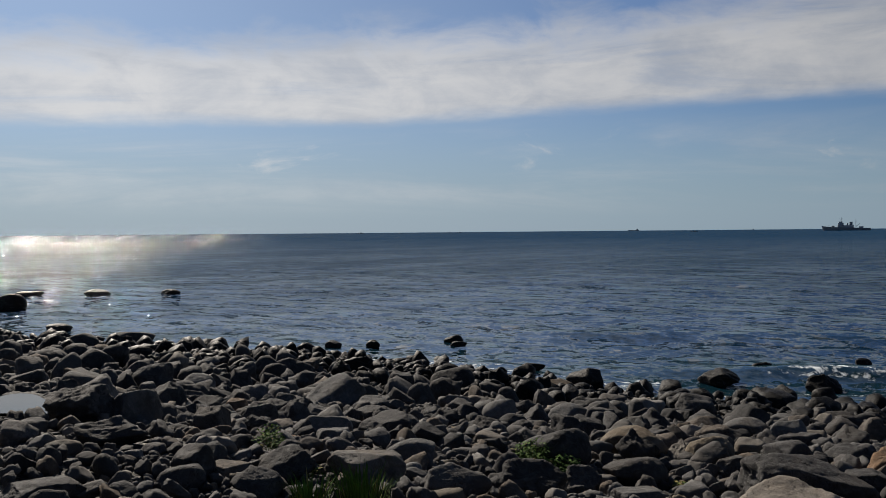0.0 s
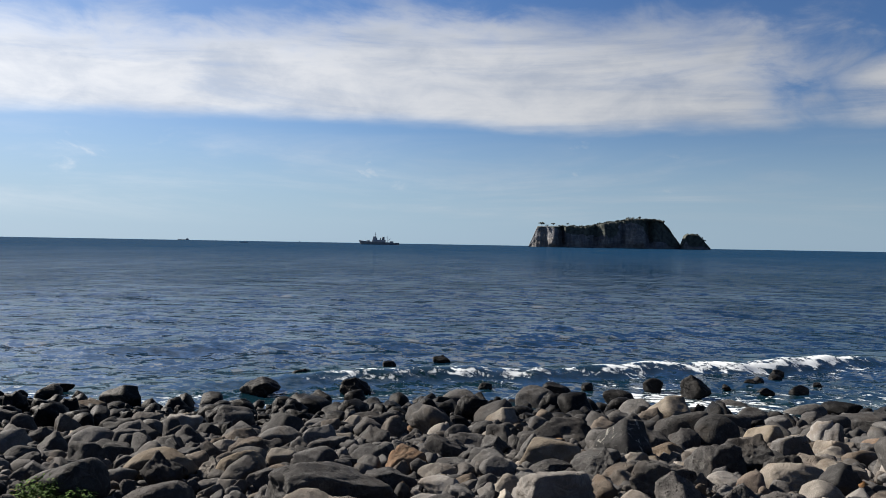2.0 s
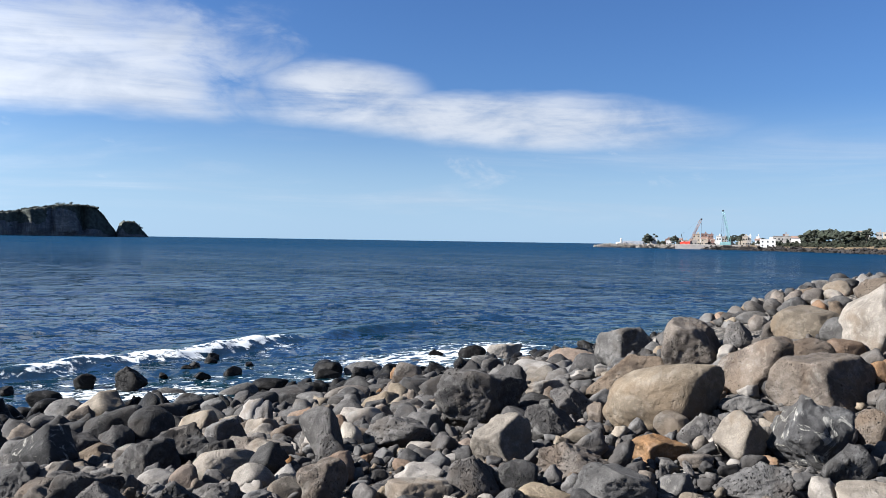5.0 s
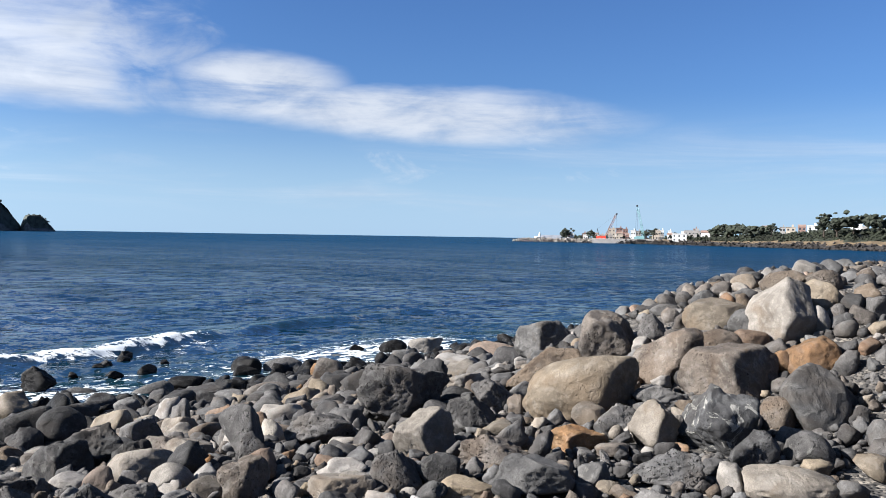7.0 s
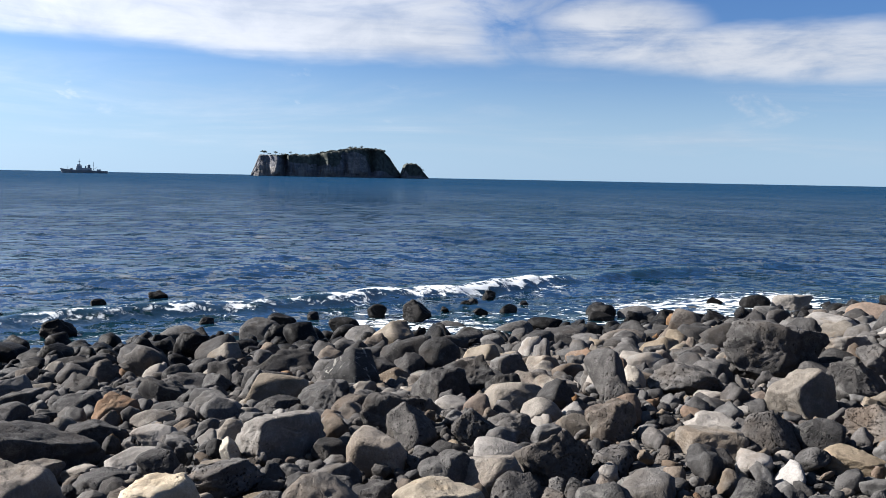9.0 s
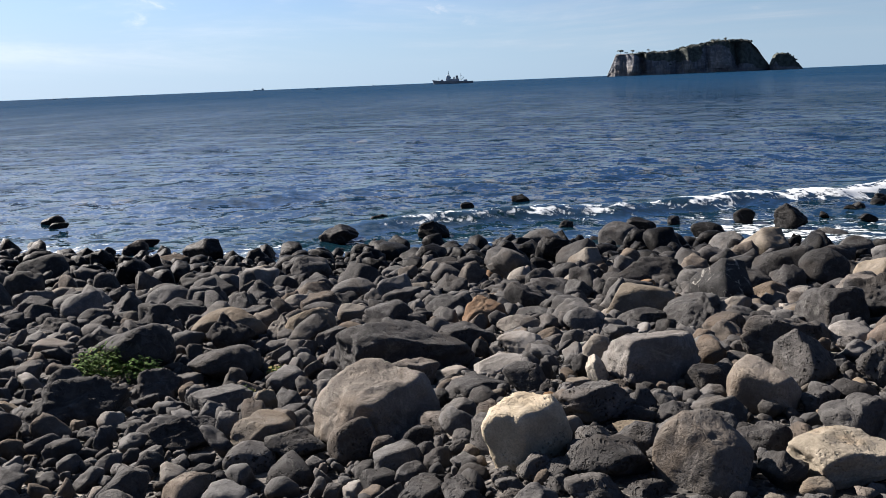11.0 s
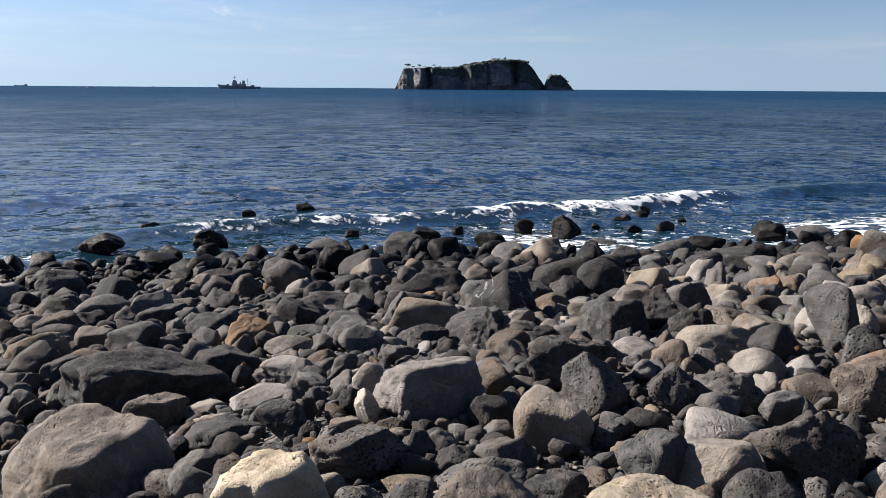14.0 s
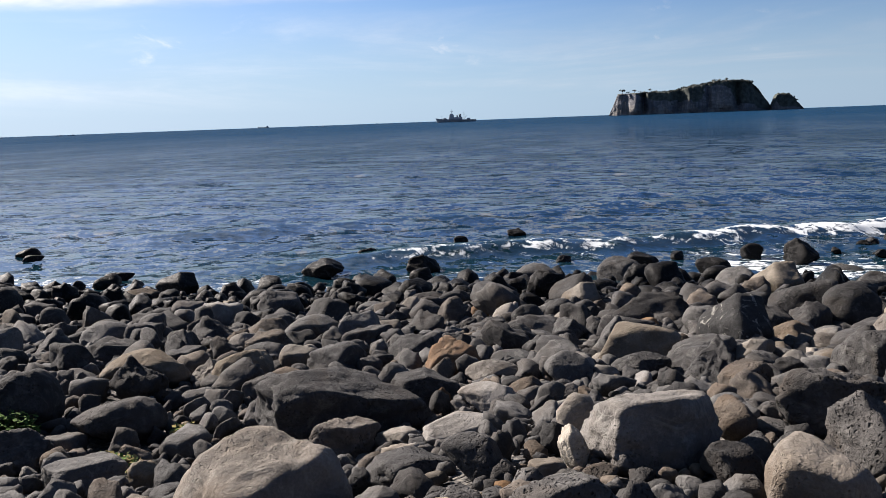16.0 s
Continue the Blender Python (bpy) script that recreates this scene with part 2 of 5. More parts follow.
def gravel_material():
    m, k, s = material("beach_gravel")
    pos = k.add("ShaderNodeNewGeometry").outputs["Position"]
    cell = k.add("ShaderNodeTexVoronoi")
    k.put(cell.inputs["Vector"], pos)
    cell.inputs["Scale"].default_value = 28.0
    ramp = k.add("ShaderNodeValToRGB")
    part_ = k.add("ShaderNodeSeparateColor")
    k.put(part_.inputs[0], cell.outputs["Color"])
    k.put(ramp.inputs[0], part_.outputs[0])
    e = ramp.color_ramp.elements
    e[0].color, e[1].color = (0.014, 0.013, 0.012, 1), (0.155, 0.138, 0.116, 1)
    mid = e.new(0.62)
    mid.color = (0.042, 0.038, 0.034, 1)
    tint = k.mix(k.span(k.noise(pos, 1.3, 5), 0.35, 0.7, 0.0, 0.6), ramp.outputs[0], (0.034, 0.031, 0.028))
    k.put(s.inputs["Base Color"], tint)
    s.inputs["Roughness"].default_value = 0.9
    k.put(s.inputs["Normal"], k.bump(k.span(cell.outputs["Distance"], 0.0, 0.6, 1, 0), 1.0, 0.03))
    return m


def water_material():
    """Deep water under wind waves: a blue body, a rippled gloss and white froth."""
    m, k, s = material("sea_water")
    m.node_tree.nodes.remove(s)
    geo = k.add("ShaderNodeNewGeometry")
    pos = geo.outputs["Position"]
    att = k.add("ShaderNodeAttribute", attribute="foam")
    shoal = k.add("ShaderNodeAttribute", attribute="shoal")
    far = k.add("ShaderNodeAttribute", attribute="far_sea").outputs["Fac"]
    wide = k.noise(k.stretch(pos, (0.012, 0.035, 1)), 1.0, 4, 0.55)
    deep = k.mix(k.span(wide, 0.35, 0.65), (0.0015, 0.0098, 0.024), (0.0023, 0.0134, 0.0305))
    # brighter blue far out, painted into the body in place of reflected sky
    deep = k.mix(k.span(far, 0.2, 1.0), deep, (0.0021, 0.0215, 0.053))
    deep = k.mix(shoal.outputs["Fac"], deep, (0.005, 0.020, 0.024))
    lace = k.noise(pos, 2.6, 8, 0.68, 1.2)
    net = k.span(k.voronoi(k.stretch(pos, (1, 1.6, 1)), 2.4, "SMOOTH_F1"), 0.25, 0.6)
    froth = k.math("ADD", att.outputs["Fac"], k.math("SUBTRACT", k.math("ADD", k.math("MULTIPLY", lace, 1.7), k.math("MULTIPLY", net, 0.3)), 1.47))
    froth = k.span(froth, 0.0, 0.30)
    body = k.add("ShaderNodeBsdfDiffuse")
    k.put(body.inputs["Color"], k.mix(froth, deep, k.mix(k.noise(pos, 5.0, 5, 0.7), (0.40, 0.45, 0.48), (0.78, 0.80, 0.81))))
    # slopes of the wind waves too small for the mesh
    total = geo.outputs["Normal"]
    for size, turn, slope, gain in (((0.85, 1.0, 1), 0.15, 0.95, 1.8), ((2.2, 2.8, 1), -0.3, 0.85, 1.6), ((6.0, 8.0, 1), 0.5, 0.5, 1.6), ((0.16, 0.18, 1), 0.1, 0.16, 5.0), ((0.05, 0.035, 1), -0.2, 0.03, 16.0)):
        tex = k.add("ShaderNodeTexNoise")
        k.put(tex.inputs["Vector"], k.stretch(pos, size, turn=(0, 0, turn)))
        tex.inputs["Scale"].default_value, tex.inputs["Detail"].default_value, tex.inputs["Roughness"].default_value = 1.0, 3.0, 0.6
        mid = k.add("ShaderNodeVectorMath", operation="SUBTRACT")
        k.put(mid.inputs[0], tex.outputs["Color"])
        mid.inputs[1].default_value = (0.5, 0.5, 0.5)
        sc = k.add("ShaderNodeVectorMath", operation="MULTIPLY")
        k.put(sc.inputs[0], mid.outputs[0])
        sc.inputs[1].default_value = (slope, slope, 0.0)
        steep = k.add("ShaderNodeVectorMath", operation="SCALE")
        k.put(steep.inputs[0], sc.outputs[0])
        k.put(steep.inputs["Scale"], k.span(far, 0.0, 1.0, 1.0, gain, smooth=False))
        plus = k.add("ShaderNodeVectorMath", operation="ADD")
        k.put(plus.inputs[0], total)
        k.put(plus.inputs[1], steep.outputs[0])
        total = plus.outputs[0]
    unit = k.add("ShaderNodeVectorMath", operation="NORMALIZE")
    k.put(unit.inputs[0], total)
    gloss = k.add("ShaderNodeBsdfGlossy")
    k.put(gloss.inputs["Roughness"], k.span(far, 0.0, 1.0, 0.03, 0.12, smooth=False))
    k.put(gloss.inputs["Normal"], unit.outputs[0])
    shine = k.add("ShaderNodeFresnel")
    shine.inputs["IOR"].default_value = 1.33
    k.put(shine.inputs["Normal"], unit.outputs[0])
    # steep seas hide the grazing facets; gusts make some groups of waves duller than others
    gust = k.math("ADD", k.noise(k.stretch(pos, (0.22, 0.9, 1), turn=(0, 0, 0.12)), 1.0, 4, 0.6), k.noise(k.stretch(pos, (0.13, 0.06, 1), turn=(0, 0, -0.1)), 1.0, 5, 0.65))
    gust = k.math("ADD", gust, k.noise(k.stretch(pos, (0.03, 0.012, 1)), 1.0, 4, 0.6))
    cap = k.math("MULTIPLY", k.span(far, 0.0, 1.0, 0.44, 0.11, smooth=False), k.span(gust, 1.15, 1.85, 0.65, 1.35))
    fac = k.math("MULTIPLY", k.math("MULTIPLY", shine.outputs[0], cap), k.math("SUBTRACT", 1.0, froth))
    both = k.add("ShaderNodeMixShader")
    k.put(both.inputs[0], fac)
    k.l.new(body.outputs[0], both.inputs[1])
    k.l.new(gloss.outputs[0], both.inputs[2])
    k.l.new(both.outputs[0], k.n["Material Output"].inputs[0])
    return m


def cliff_material(name, base):
    """Columnar sea cliff: dark vertical joints, pale streaks and ledges."""
    m, k, s = material(name)
    pos = k.add("ShaderNodeNewGeometry").outputs["Position"]
    col = k.noise(k.stretch(pos, (0.22, 0.22, 0.022)), 1.0, 6, 0.65, 0.4)
    ledge = k.noise(k.stretch(pos, (0.03, 0.03, 0.12)), 1.0, 5, 0.6, 0.6)
    t = k.mix(k.span(col, 0.38, 0.62), tuple(c * 0.72 for c in base), tuple(c * 1.25 for c in base))
    t = k.mix(k.span(ledge, 0.42, 0.6, 0, 0.6), t, tuple(c * 0.5 for c in base))
    k.put(s.inputs["Base Color"], t)
    s.inputs["Roughness"].default_value, s.inputs["Specular IOR Level"].default_value = 0.9, 0.15
    k.put(s.inputs["Normal"], k.bump(k.math("ADD", col, ledge), 1.0, 5.0))
    return m


MAT = {
    "gravel": gravel_material(), "water": water_material(),
    # air haze is in the island's colours: cliffs lifted and blued, foliage lifted
    "cliff": cliff_material("hazed_cliff_rock", (0.115, 0.118, 0.130)),
    "scree": cliff_material("pale_cliff", (0.155, 0.15, 0.15)),
    "wood": plain("hazed_dark_foliage", (0.040, 0.047, 0.040), 0.85, 0, 0.5, 0.12, 0.6, 3.0),
    # self-shade of the sunlit crowns is in this colour, darker than the island's
    "coastwood": plain("shaded_coast_foliage", (0.020, 0.025, 0.016), 0.85, 0, 0.5, 0.12, 0.6, 1.5),
    "hull": plain("grey_ship_paint", (0.17, 0.185, 0.20), 0.5, 0, 0.15, 0.1),
    "deckhouse": plain("ship_upper_paint", (0.28, 0.295, 0.31), 0.5, 0, 0.15, 0.1),
    "black": plain("black_rubber_paint", (0.012, 0.012, 0.013), 0.5),
    "leaf": plain("weed_leaf", (0.060, 0.105, 0.024), 0.8, 0, 0.45, 9.0, gloss=0.06),
    "bark": plain("bark", (0.05, 0.04, 0.032), 0.9, 0, 0.3, 1.0),
    # scrub colour holds the shade between its leaves
    "scrub": plain("coast_scrub", (0.012, 0.015, 0.008), 0.9, 0, 0.5, 0.10, 0.6, 1.5),
    "shore": plain("black_shore_rock", (0.018, 0.016, 0.015), 0.85, 0, 0.5, 0.2, 0.8, 1.0),
    "drygrass": plain("dry_coast_grass", (0.085, 0.062, 0.036), 0.9, 0, 0.5, 0.15, 0.6, 1.0),
    "white": plain("white_render", (0.46, 0.46, 0.45), 0.7, 0, 0.06, 0.3),
    "brick": plain("brown_brick", (0.16, 0.10, 0.085), 0.85, 0, 0.2, 0.5),
    "sand": plain("sand_render", (0.30, 0.265, 0.22), 0.8, 0, 0.12, 0.3),
    "pale": plain("pale_concrete", (0.22, 0.21, 0.20), 0.85, 0, 0.15, 0.3),
    "concrete": plain("block_concrete", (0.165, 0.152, 0.136), 0.9, 0, 0.35, 0.25),
    "moledark": plain("dark_mole_wall", (0.11, 0.12, 0.14), 0.9, 0, 0.2, 0.2),
    "rooftile": plain("roof_tile", (0.16, 0.11, 0.09), 0.8, 0, 0.2, 0.5),
    "glass": plain("dark_window_glass", (0.03, 0.035, 0.04), 0.12, 0, 0.1, 0.5),
    "rust": plain("brown_crane_paint", (0.16, 0.075, 0.05), 0.6, 0, 0.2, 0.5),
    "teal": plain("green_crane_paint", (0.14, 0.26, 0.27), 0.6, 0, 0.2, 0.5),
    "red": plain("red_boat_paint", (0.55, 0.05, 0.03), 0.5, 0, 0.15, 0.5),
    "pool": plain("pool_water", (0.02, 0.028, 0.03), 0.04, 0, 0.1, 1.0, 0.05, 0.01),
    "straw": plain("dry_stalk", (0.20, 0.17, 0.07), 0.9, 0, 0.3, 9.0, gloss=0.05),
}


# ---- building helpers ----
def mesh_object(name, verts, faces, mats, smooth=True, index=None, parent=None, label=""):
    me = bpy.data.meshes.new(name)
    verts = np.asarray(verts, dtype=np.float32)
    faces = np.asarray(faces, dtype=np.int32)
    k = faces.shape[1]
    me.vertices.add(len(verts))
    me.vertices.foreach_set("co", verts.ravel())
    me.loops.add(faces.size)
    me.loops.foreach_set("vertex_index", faces.ravel())
    me.polygons.add(len(faces))
    me.polygons.foreach_set("loop_start", np.arange(0, faces.size, k, dtype=np.int32))
    me.polygons.foreach_set("use_smooth", np.full(len(faces), smooth))
    for m in mats if isinstance(mats, (list, tuple)) else [mats]:
        me.materials.append(m)
    if index is not None:
        me.polygons.foreach_set("material_index", np.asarray(index, dtype=np.int32))
    me.update(calc_edges=True)
    me.validate()
    ob = new(name, me)
    if parent is not None:
        ob.parent = parent
    if label:
        tagged(ob, label)
    return ob


def part(name, bm, mat, parent, label="", smooth=False):
    """One bmesh as one mesh object under a thing or a part."""
    me = bpy.data.meshes.new(name)
    bm.to_mesh(me)
    bm.free()
    me.materials.append(mat)
    if smooth:
        me.polygons.foreach_set("use_smooth", np.full(len(me.polygons), True))
    ob = new(name, me)
    ob.parent = parent
    if label:
        tagged(ob, label)
    return ob


def box(bm, x0, x1, y0, y1, z0, z1, bevel=0.0):
    r = bmesh.ops.create_cube(bm, size=1.0)
    for v in r["verts"]:
        v.co = Vector(((x0 + x1) / 2 + v.co.x * (x1 - x0), (y0 + y1) / 2 + v.co.y * (y1 - y0), (z0 + z1) / 2 + v.co.z * (z1 - z0)))
    if bevel:
        es = list({e for v in r["verts"] for e in v.link_edges})
        bmesh.ops.bevel(bm, geom=es, offset=bevel, segments=1, affect="EDGES")
    return bm


def rod(bm, a, b, r0, r1=None, n=8):
    a, b = Vector(a), Vector(b)
    d = b - a
    m = Matrix.Translation((a + b) / 2) @ d.to_track_quat("Z", "Y").to_matrix().to_4x4()
    bmesh.ops.create_cone(bm, cap_ends=True, segments=n, radius1=r0, radius2=r0 if r1 is None else r1, depth=d.length, matrix=m)
    return bm


def root(name, x, y, z, turn=0.0):
    ob = new(name)
    ob.matrix_basis = pose(x, y, z, 0, 0, turn)
    return ob


# ---- shape of the shore ----
# u below 0: unseen rise behind the camera, added to block low sky
GU = [-60, -12, 0, 1.8, 2.6, 3.8, 4.4, 5.2, 6, 7, 7.6, 9, 10.8, 13, 14.5, 17, 19, 20.5, 22, 25, 34, 70, 240]
GZ = [17.0, 4.0, 3.0, 2.97, 3.0, 2.93, 2.88, 2.78, 2.6, 2.36, 2.27, 1.95, 1.68, 1.25, 1.02, .66, .34, .10, -.12, -.42, -1.1, -4, -12]


def ease(t):
    t = np.clip(t, 0, 1)
    return t * t * (3 - 2 * t)


def shore_u(x, y):
    """Metres down the beach, square to a shoreline that swings out on the left and in on the right."""
    x, y = np.asarray(x, float), np.asarray(y, float)
    u = y - 0.25 * np.clip(x, -70, 48)
    return u + (1.5 * ease((x - 2) / 6) - 1.5 * np.exp(-((x + 4) / 5) ** 2) - 4.5 * ease((-x - 5) / 15)) * np.clip((u - 6) / 16, 0, 1)


def ground_z(x, y):
    """Height of the shingle between the stones: the slope, a berm to the right, a hollow to the left and the added rise
    behind.
    """
    x, u = np.asarray(x, float), shore_u(x, y)
    z = np.interp(u, GU, GZ)
    berm = 0.5 * ease((9.6 - u) / 7.2) * ease((x - 3.6) / 6.0) + 0.62 * ease((7.0 - u) / 4.0) * ease((x - 5.5) / 3.2)
    hollow = 0.26 * ease(-x / 1.4) * (1 - ease((-x - 3) / 3)) * np.clip((8.5 - u) / 2, 0, 1)
    return z + berm - hollow


def grid_faces(nr, nc):
    i = np.arange((nr - 1) * (nc - 1))
    r, c = i // (nc - 1), i % (nc - 1)
    a = r * nc + c
    return np.stack([a, a + 1, a + nc + 1, a + nc], 1)


def value_noise(x, y, seed, octaves=4):
    """Cheap smooth noise from turned sine waves, about -1 to 1."""
    rng = np.random.RandomState(seed)
    out, amp, tot, f = 0, 1.0, 0, 1.0
    for _ in range(octaves):
        for _ in range(4):
            a, p = rng.uniform(0, 2 * np.pi), rng.uniform(0, 2 * np.pi)
            out = out + amp * np.sin((x * np.cos(a) + y * np.sin(a)) * f * rng.uniform(0.7, 1.3) + p)
            tot += amp * 0.6
        f, amp = f * 2.1, amp * 0.55
    return out / tot


# beach: one sheet from the added rise far inland down under the sea
gx = np.concatenate([np.linspace(-3000, -120, 20), np.linspace(-100, -20, 80), np.linspace(-19.6, 24, 220), np.linspace(25, 120, 60), np.linspace(160, 3000, 20)])
gy = np.concatenate([np.linspace(-3000, -60, 16), np.linspace(-50, -2, 30), np.linspace(-1.8, 36, 190), np.linspace(37, 160, 40), np.linspace(200, 3000, 10)])
X, Y = np.meshgrid(gx, gy)
Z = ground_z(X, Y) + 0.05 * value_noise(X, Y, 3, 4) * np.clip(1.5 - np.abs(shore_u(X, Y) - 12) / 24, 0, 1)
ground = mesh_object("ground", np.stack([X, Y, Z], -1).reshape(-1, 3), grid_faces(len(gy), len(gx)), MAT["gravel"])
tagged(ground, "dark gravel and shingle beach sloping to the sea", "beach", kind="structure")

# sea: rings that widen with distance from the shore
ang = np.radians(np.concatenate([np.linspace(-104, -70, 90), np.linspace(-69.8, 70, 800), np.linspace(70.4, 104, 60)]))
rad = 17.0 * np.power(22000 / 17.0, np.linspace(0, 1, 560) ** 1.4)
A, R = np.meshgrid(ang, rad)
X, Y = R * np.sin(A), R * np.cos(A)
U = shore_u(X, Y)
step = np.gradient(rad)[:, None]
Z = np.zeros_like(X)
rng = np.random.RandomState(7)
drift = [value_noise(X / q, Y / q, 50 + q, 2) for q in (4, 7, 11, 17)]
for i in range(36):
    wl = 0.5 * 1.085 ** i * rng.uniform(0.9, 1.1)
    if wl > 9:
        break
    a = rng.normal(0.08, 0.34 + 0.3 / wl)
    kx, ky = np.sin(a) * 2 * np.pi / wl, np.cos(a) * 2 * np.pi / wl
    amp = 0.0085 * wl ** 0.35 * np.clip((wl / (2.6 * step) - 1), 0, 1)
    ph = kx * X + ky * Y + rng.uniform(0, 6.28) + 1.2 * drift[i % 4] * (1 + 0.1 * i)
    s = np.sin(ph)
    Z += amp * (s + 0.3 * np.cos(2 * ph))
Z *= np.clip((U - 18) / 14, 0.2, 1)
# a low breaker rolling in along the shore
wob = 0.45 * value_noise(X / 6, X * 0 + 2, 11, 2) + 0.22 * value_noise(X / 1.1, X * 0 + 9, 13, 3)
crest = (Y - (28.3 + 0.43 * X) - wob) * 0.92
along = ease((X + 13) / 7) * ease((34 - X) / 16)
broken = np.clip(0.45 + 0.4 * ease((X - 0.5) / 4) + 0.55 * value_noise(X / 3.0, X * 0 + 5, 12, 3), 0, 1) * ease((X + 9) / 3.5) * ease((15.0 - X) / 2.6)
swell_h = (0.28 + 0.12 * broken) * along * np.where(crest < 0, np.exp(-(crest / 0.55) ** 2), np.exp(-(crest / 1.7) ** 2))
swell_h += 0.055 * broken * np.exp(-((crest + 0.15) / 0.6) ** 2) * value_noise(X * 2.6, Y * 2.6, 14, 4)
# a second, lower swell farther out
outer = Y - (41.0 + 0.50 * X) - 1.2 * value_noise(X / 8, X * 0 + 3, 15, 2)
swell_h += 0.22 * np.exp(-(outer / 1.6) ** 2) * ease((X + 22) / 12) * ease((34 - X) / 14)
Z += swell_h
foam = (0.74 + 0.22 * value_noise(X * 1.3, Y * 1.3, 17, 4)) * broken * np.where(crest < 0, np.exp(-(crest / 0.70) ** 4), np.exp(-(crest / 0.34) ** 2))
trail = 0.40 * broken * ease((crest + 3.4) / 2.2) * (crest < 0) * np.clip(0.7 + 0.6 * value_noise(X / 1.5, Y / 1.5, 16, 3), 0, 1)
foam = np.maximum(foam, trail)
reach = 22.6 + 0.9 * value_noise(X / 4, Y / 4, 21, 3)
wash = np.exp(-((U - reach) / (1.5 + 0.9 * np.clip((X + 2) / 10, 0, 1))) ** 2) * (0.26 + 0.20 * value_noise(X / 5, Y / 5, 22, 3) + 0.10 * np.clip((X + 2) / 8, 0, 1))
flecks = 0.30 * np.clip(value_noise(X / 2.5, Y / 1.2, 23, 4) - 0.45, 0, 1) * np.exp(-((U - 30) / 12) ** 2)
lacy = 0.70 * np.exp(-((U - 24.4) / 3.4) ** 2) * ease((X + 1) / 6) * ease((26 - X) / 6) * (0.82 + 0.4 * value_noise(X / 3, Y / 3, 24, 3))
foam = np.clip(np.maximum(np.maximum(foam, wash), lacy) + flecks, 0, 1)
shoal = np.clip(np.exp(-((U - 22) / 7.0) ** 2) * 0.6 + swell_h * 1.6, 0, 1)
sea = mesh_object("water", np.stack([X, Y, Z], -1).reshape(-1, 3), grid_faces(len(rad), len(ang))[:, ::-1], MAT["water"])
# with distance from the shore unresolved wind waves roughen the surface and painted sky blue grows
far_sea = np.clip(np.log(R / 45.0) / np.log(12.0), 0, 1)
for key, v in (("foam", foam), ("shoal", shoal), ("far_sea", far_sea)):
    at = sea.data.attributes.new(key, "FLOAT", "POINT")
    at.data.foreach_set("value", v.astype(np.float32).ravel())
tagged(sea, "deep blue rippled sea with white foam along the shore", "sea", kind="structure")


# ---- stones ----
def sphere(level):
    bm = bmesh.new()
    bmesh.ops.create_icosphere(bm, subdivisions=level, radius=1.0)
    v = np.array([p.co[:] for p in bm.verts])
    f = np.array([[q.index for q in p.verts] for p in bm.faces])
    bm.free()
    return v / np.linalg.norm(v, axis=1)[:, None], f


BALL = {n: sphere(n) for n in (1, 2, 3, 4, 5)}


def lumps(p, seed, octaves=4, gain=0.5):
    """Smooth lattice noise for many points at once, about -1 to 1."""
    out, amp, tot = np.zeros(len(p)), 1.0, 0.0
    for o in range(octaves):
        q = p * 2.0 ** o + 17.3 * o
        c = np.floor(q).astype(np.int64)
        w = q - c
        w = w * w * (3 - 2 * w)
        val = np.zeros(len(p))
        for i, j, l in itertools.product((0, 1), repeat=3):
            h = ((c[:, 0] + i) * 73856093) ^ ((c[:, 1] + j) * 19349663) ^ ((c[:, 2] + l) * 83492791) ^ (seed * 2654435 + o * 911)
            h = (h ^ (h >> 13)) * 1274126177
            h = ((h ^ (h >> 16)) & 0xFFFF) / 32767.5 - 1
            val += h * np.where(i, w[:, 0], 1 - w[:, 0]) * np.where(j, w[:, 1], 1 - w[:, 1]) * np.where(l, w[:, 2], 1 - w[:, 2])
        out, tot, amp = out + amp * val, tot + amp, amp * gain
    return out / tot


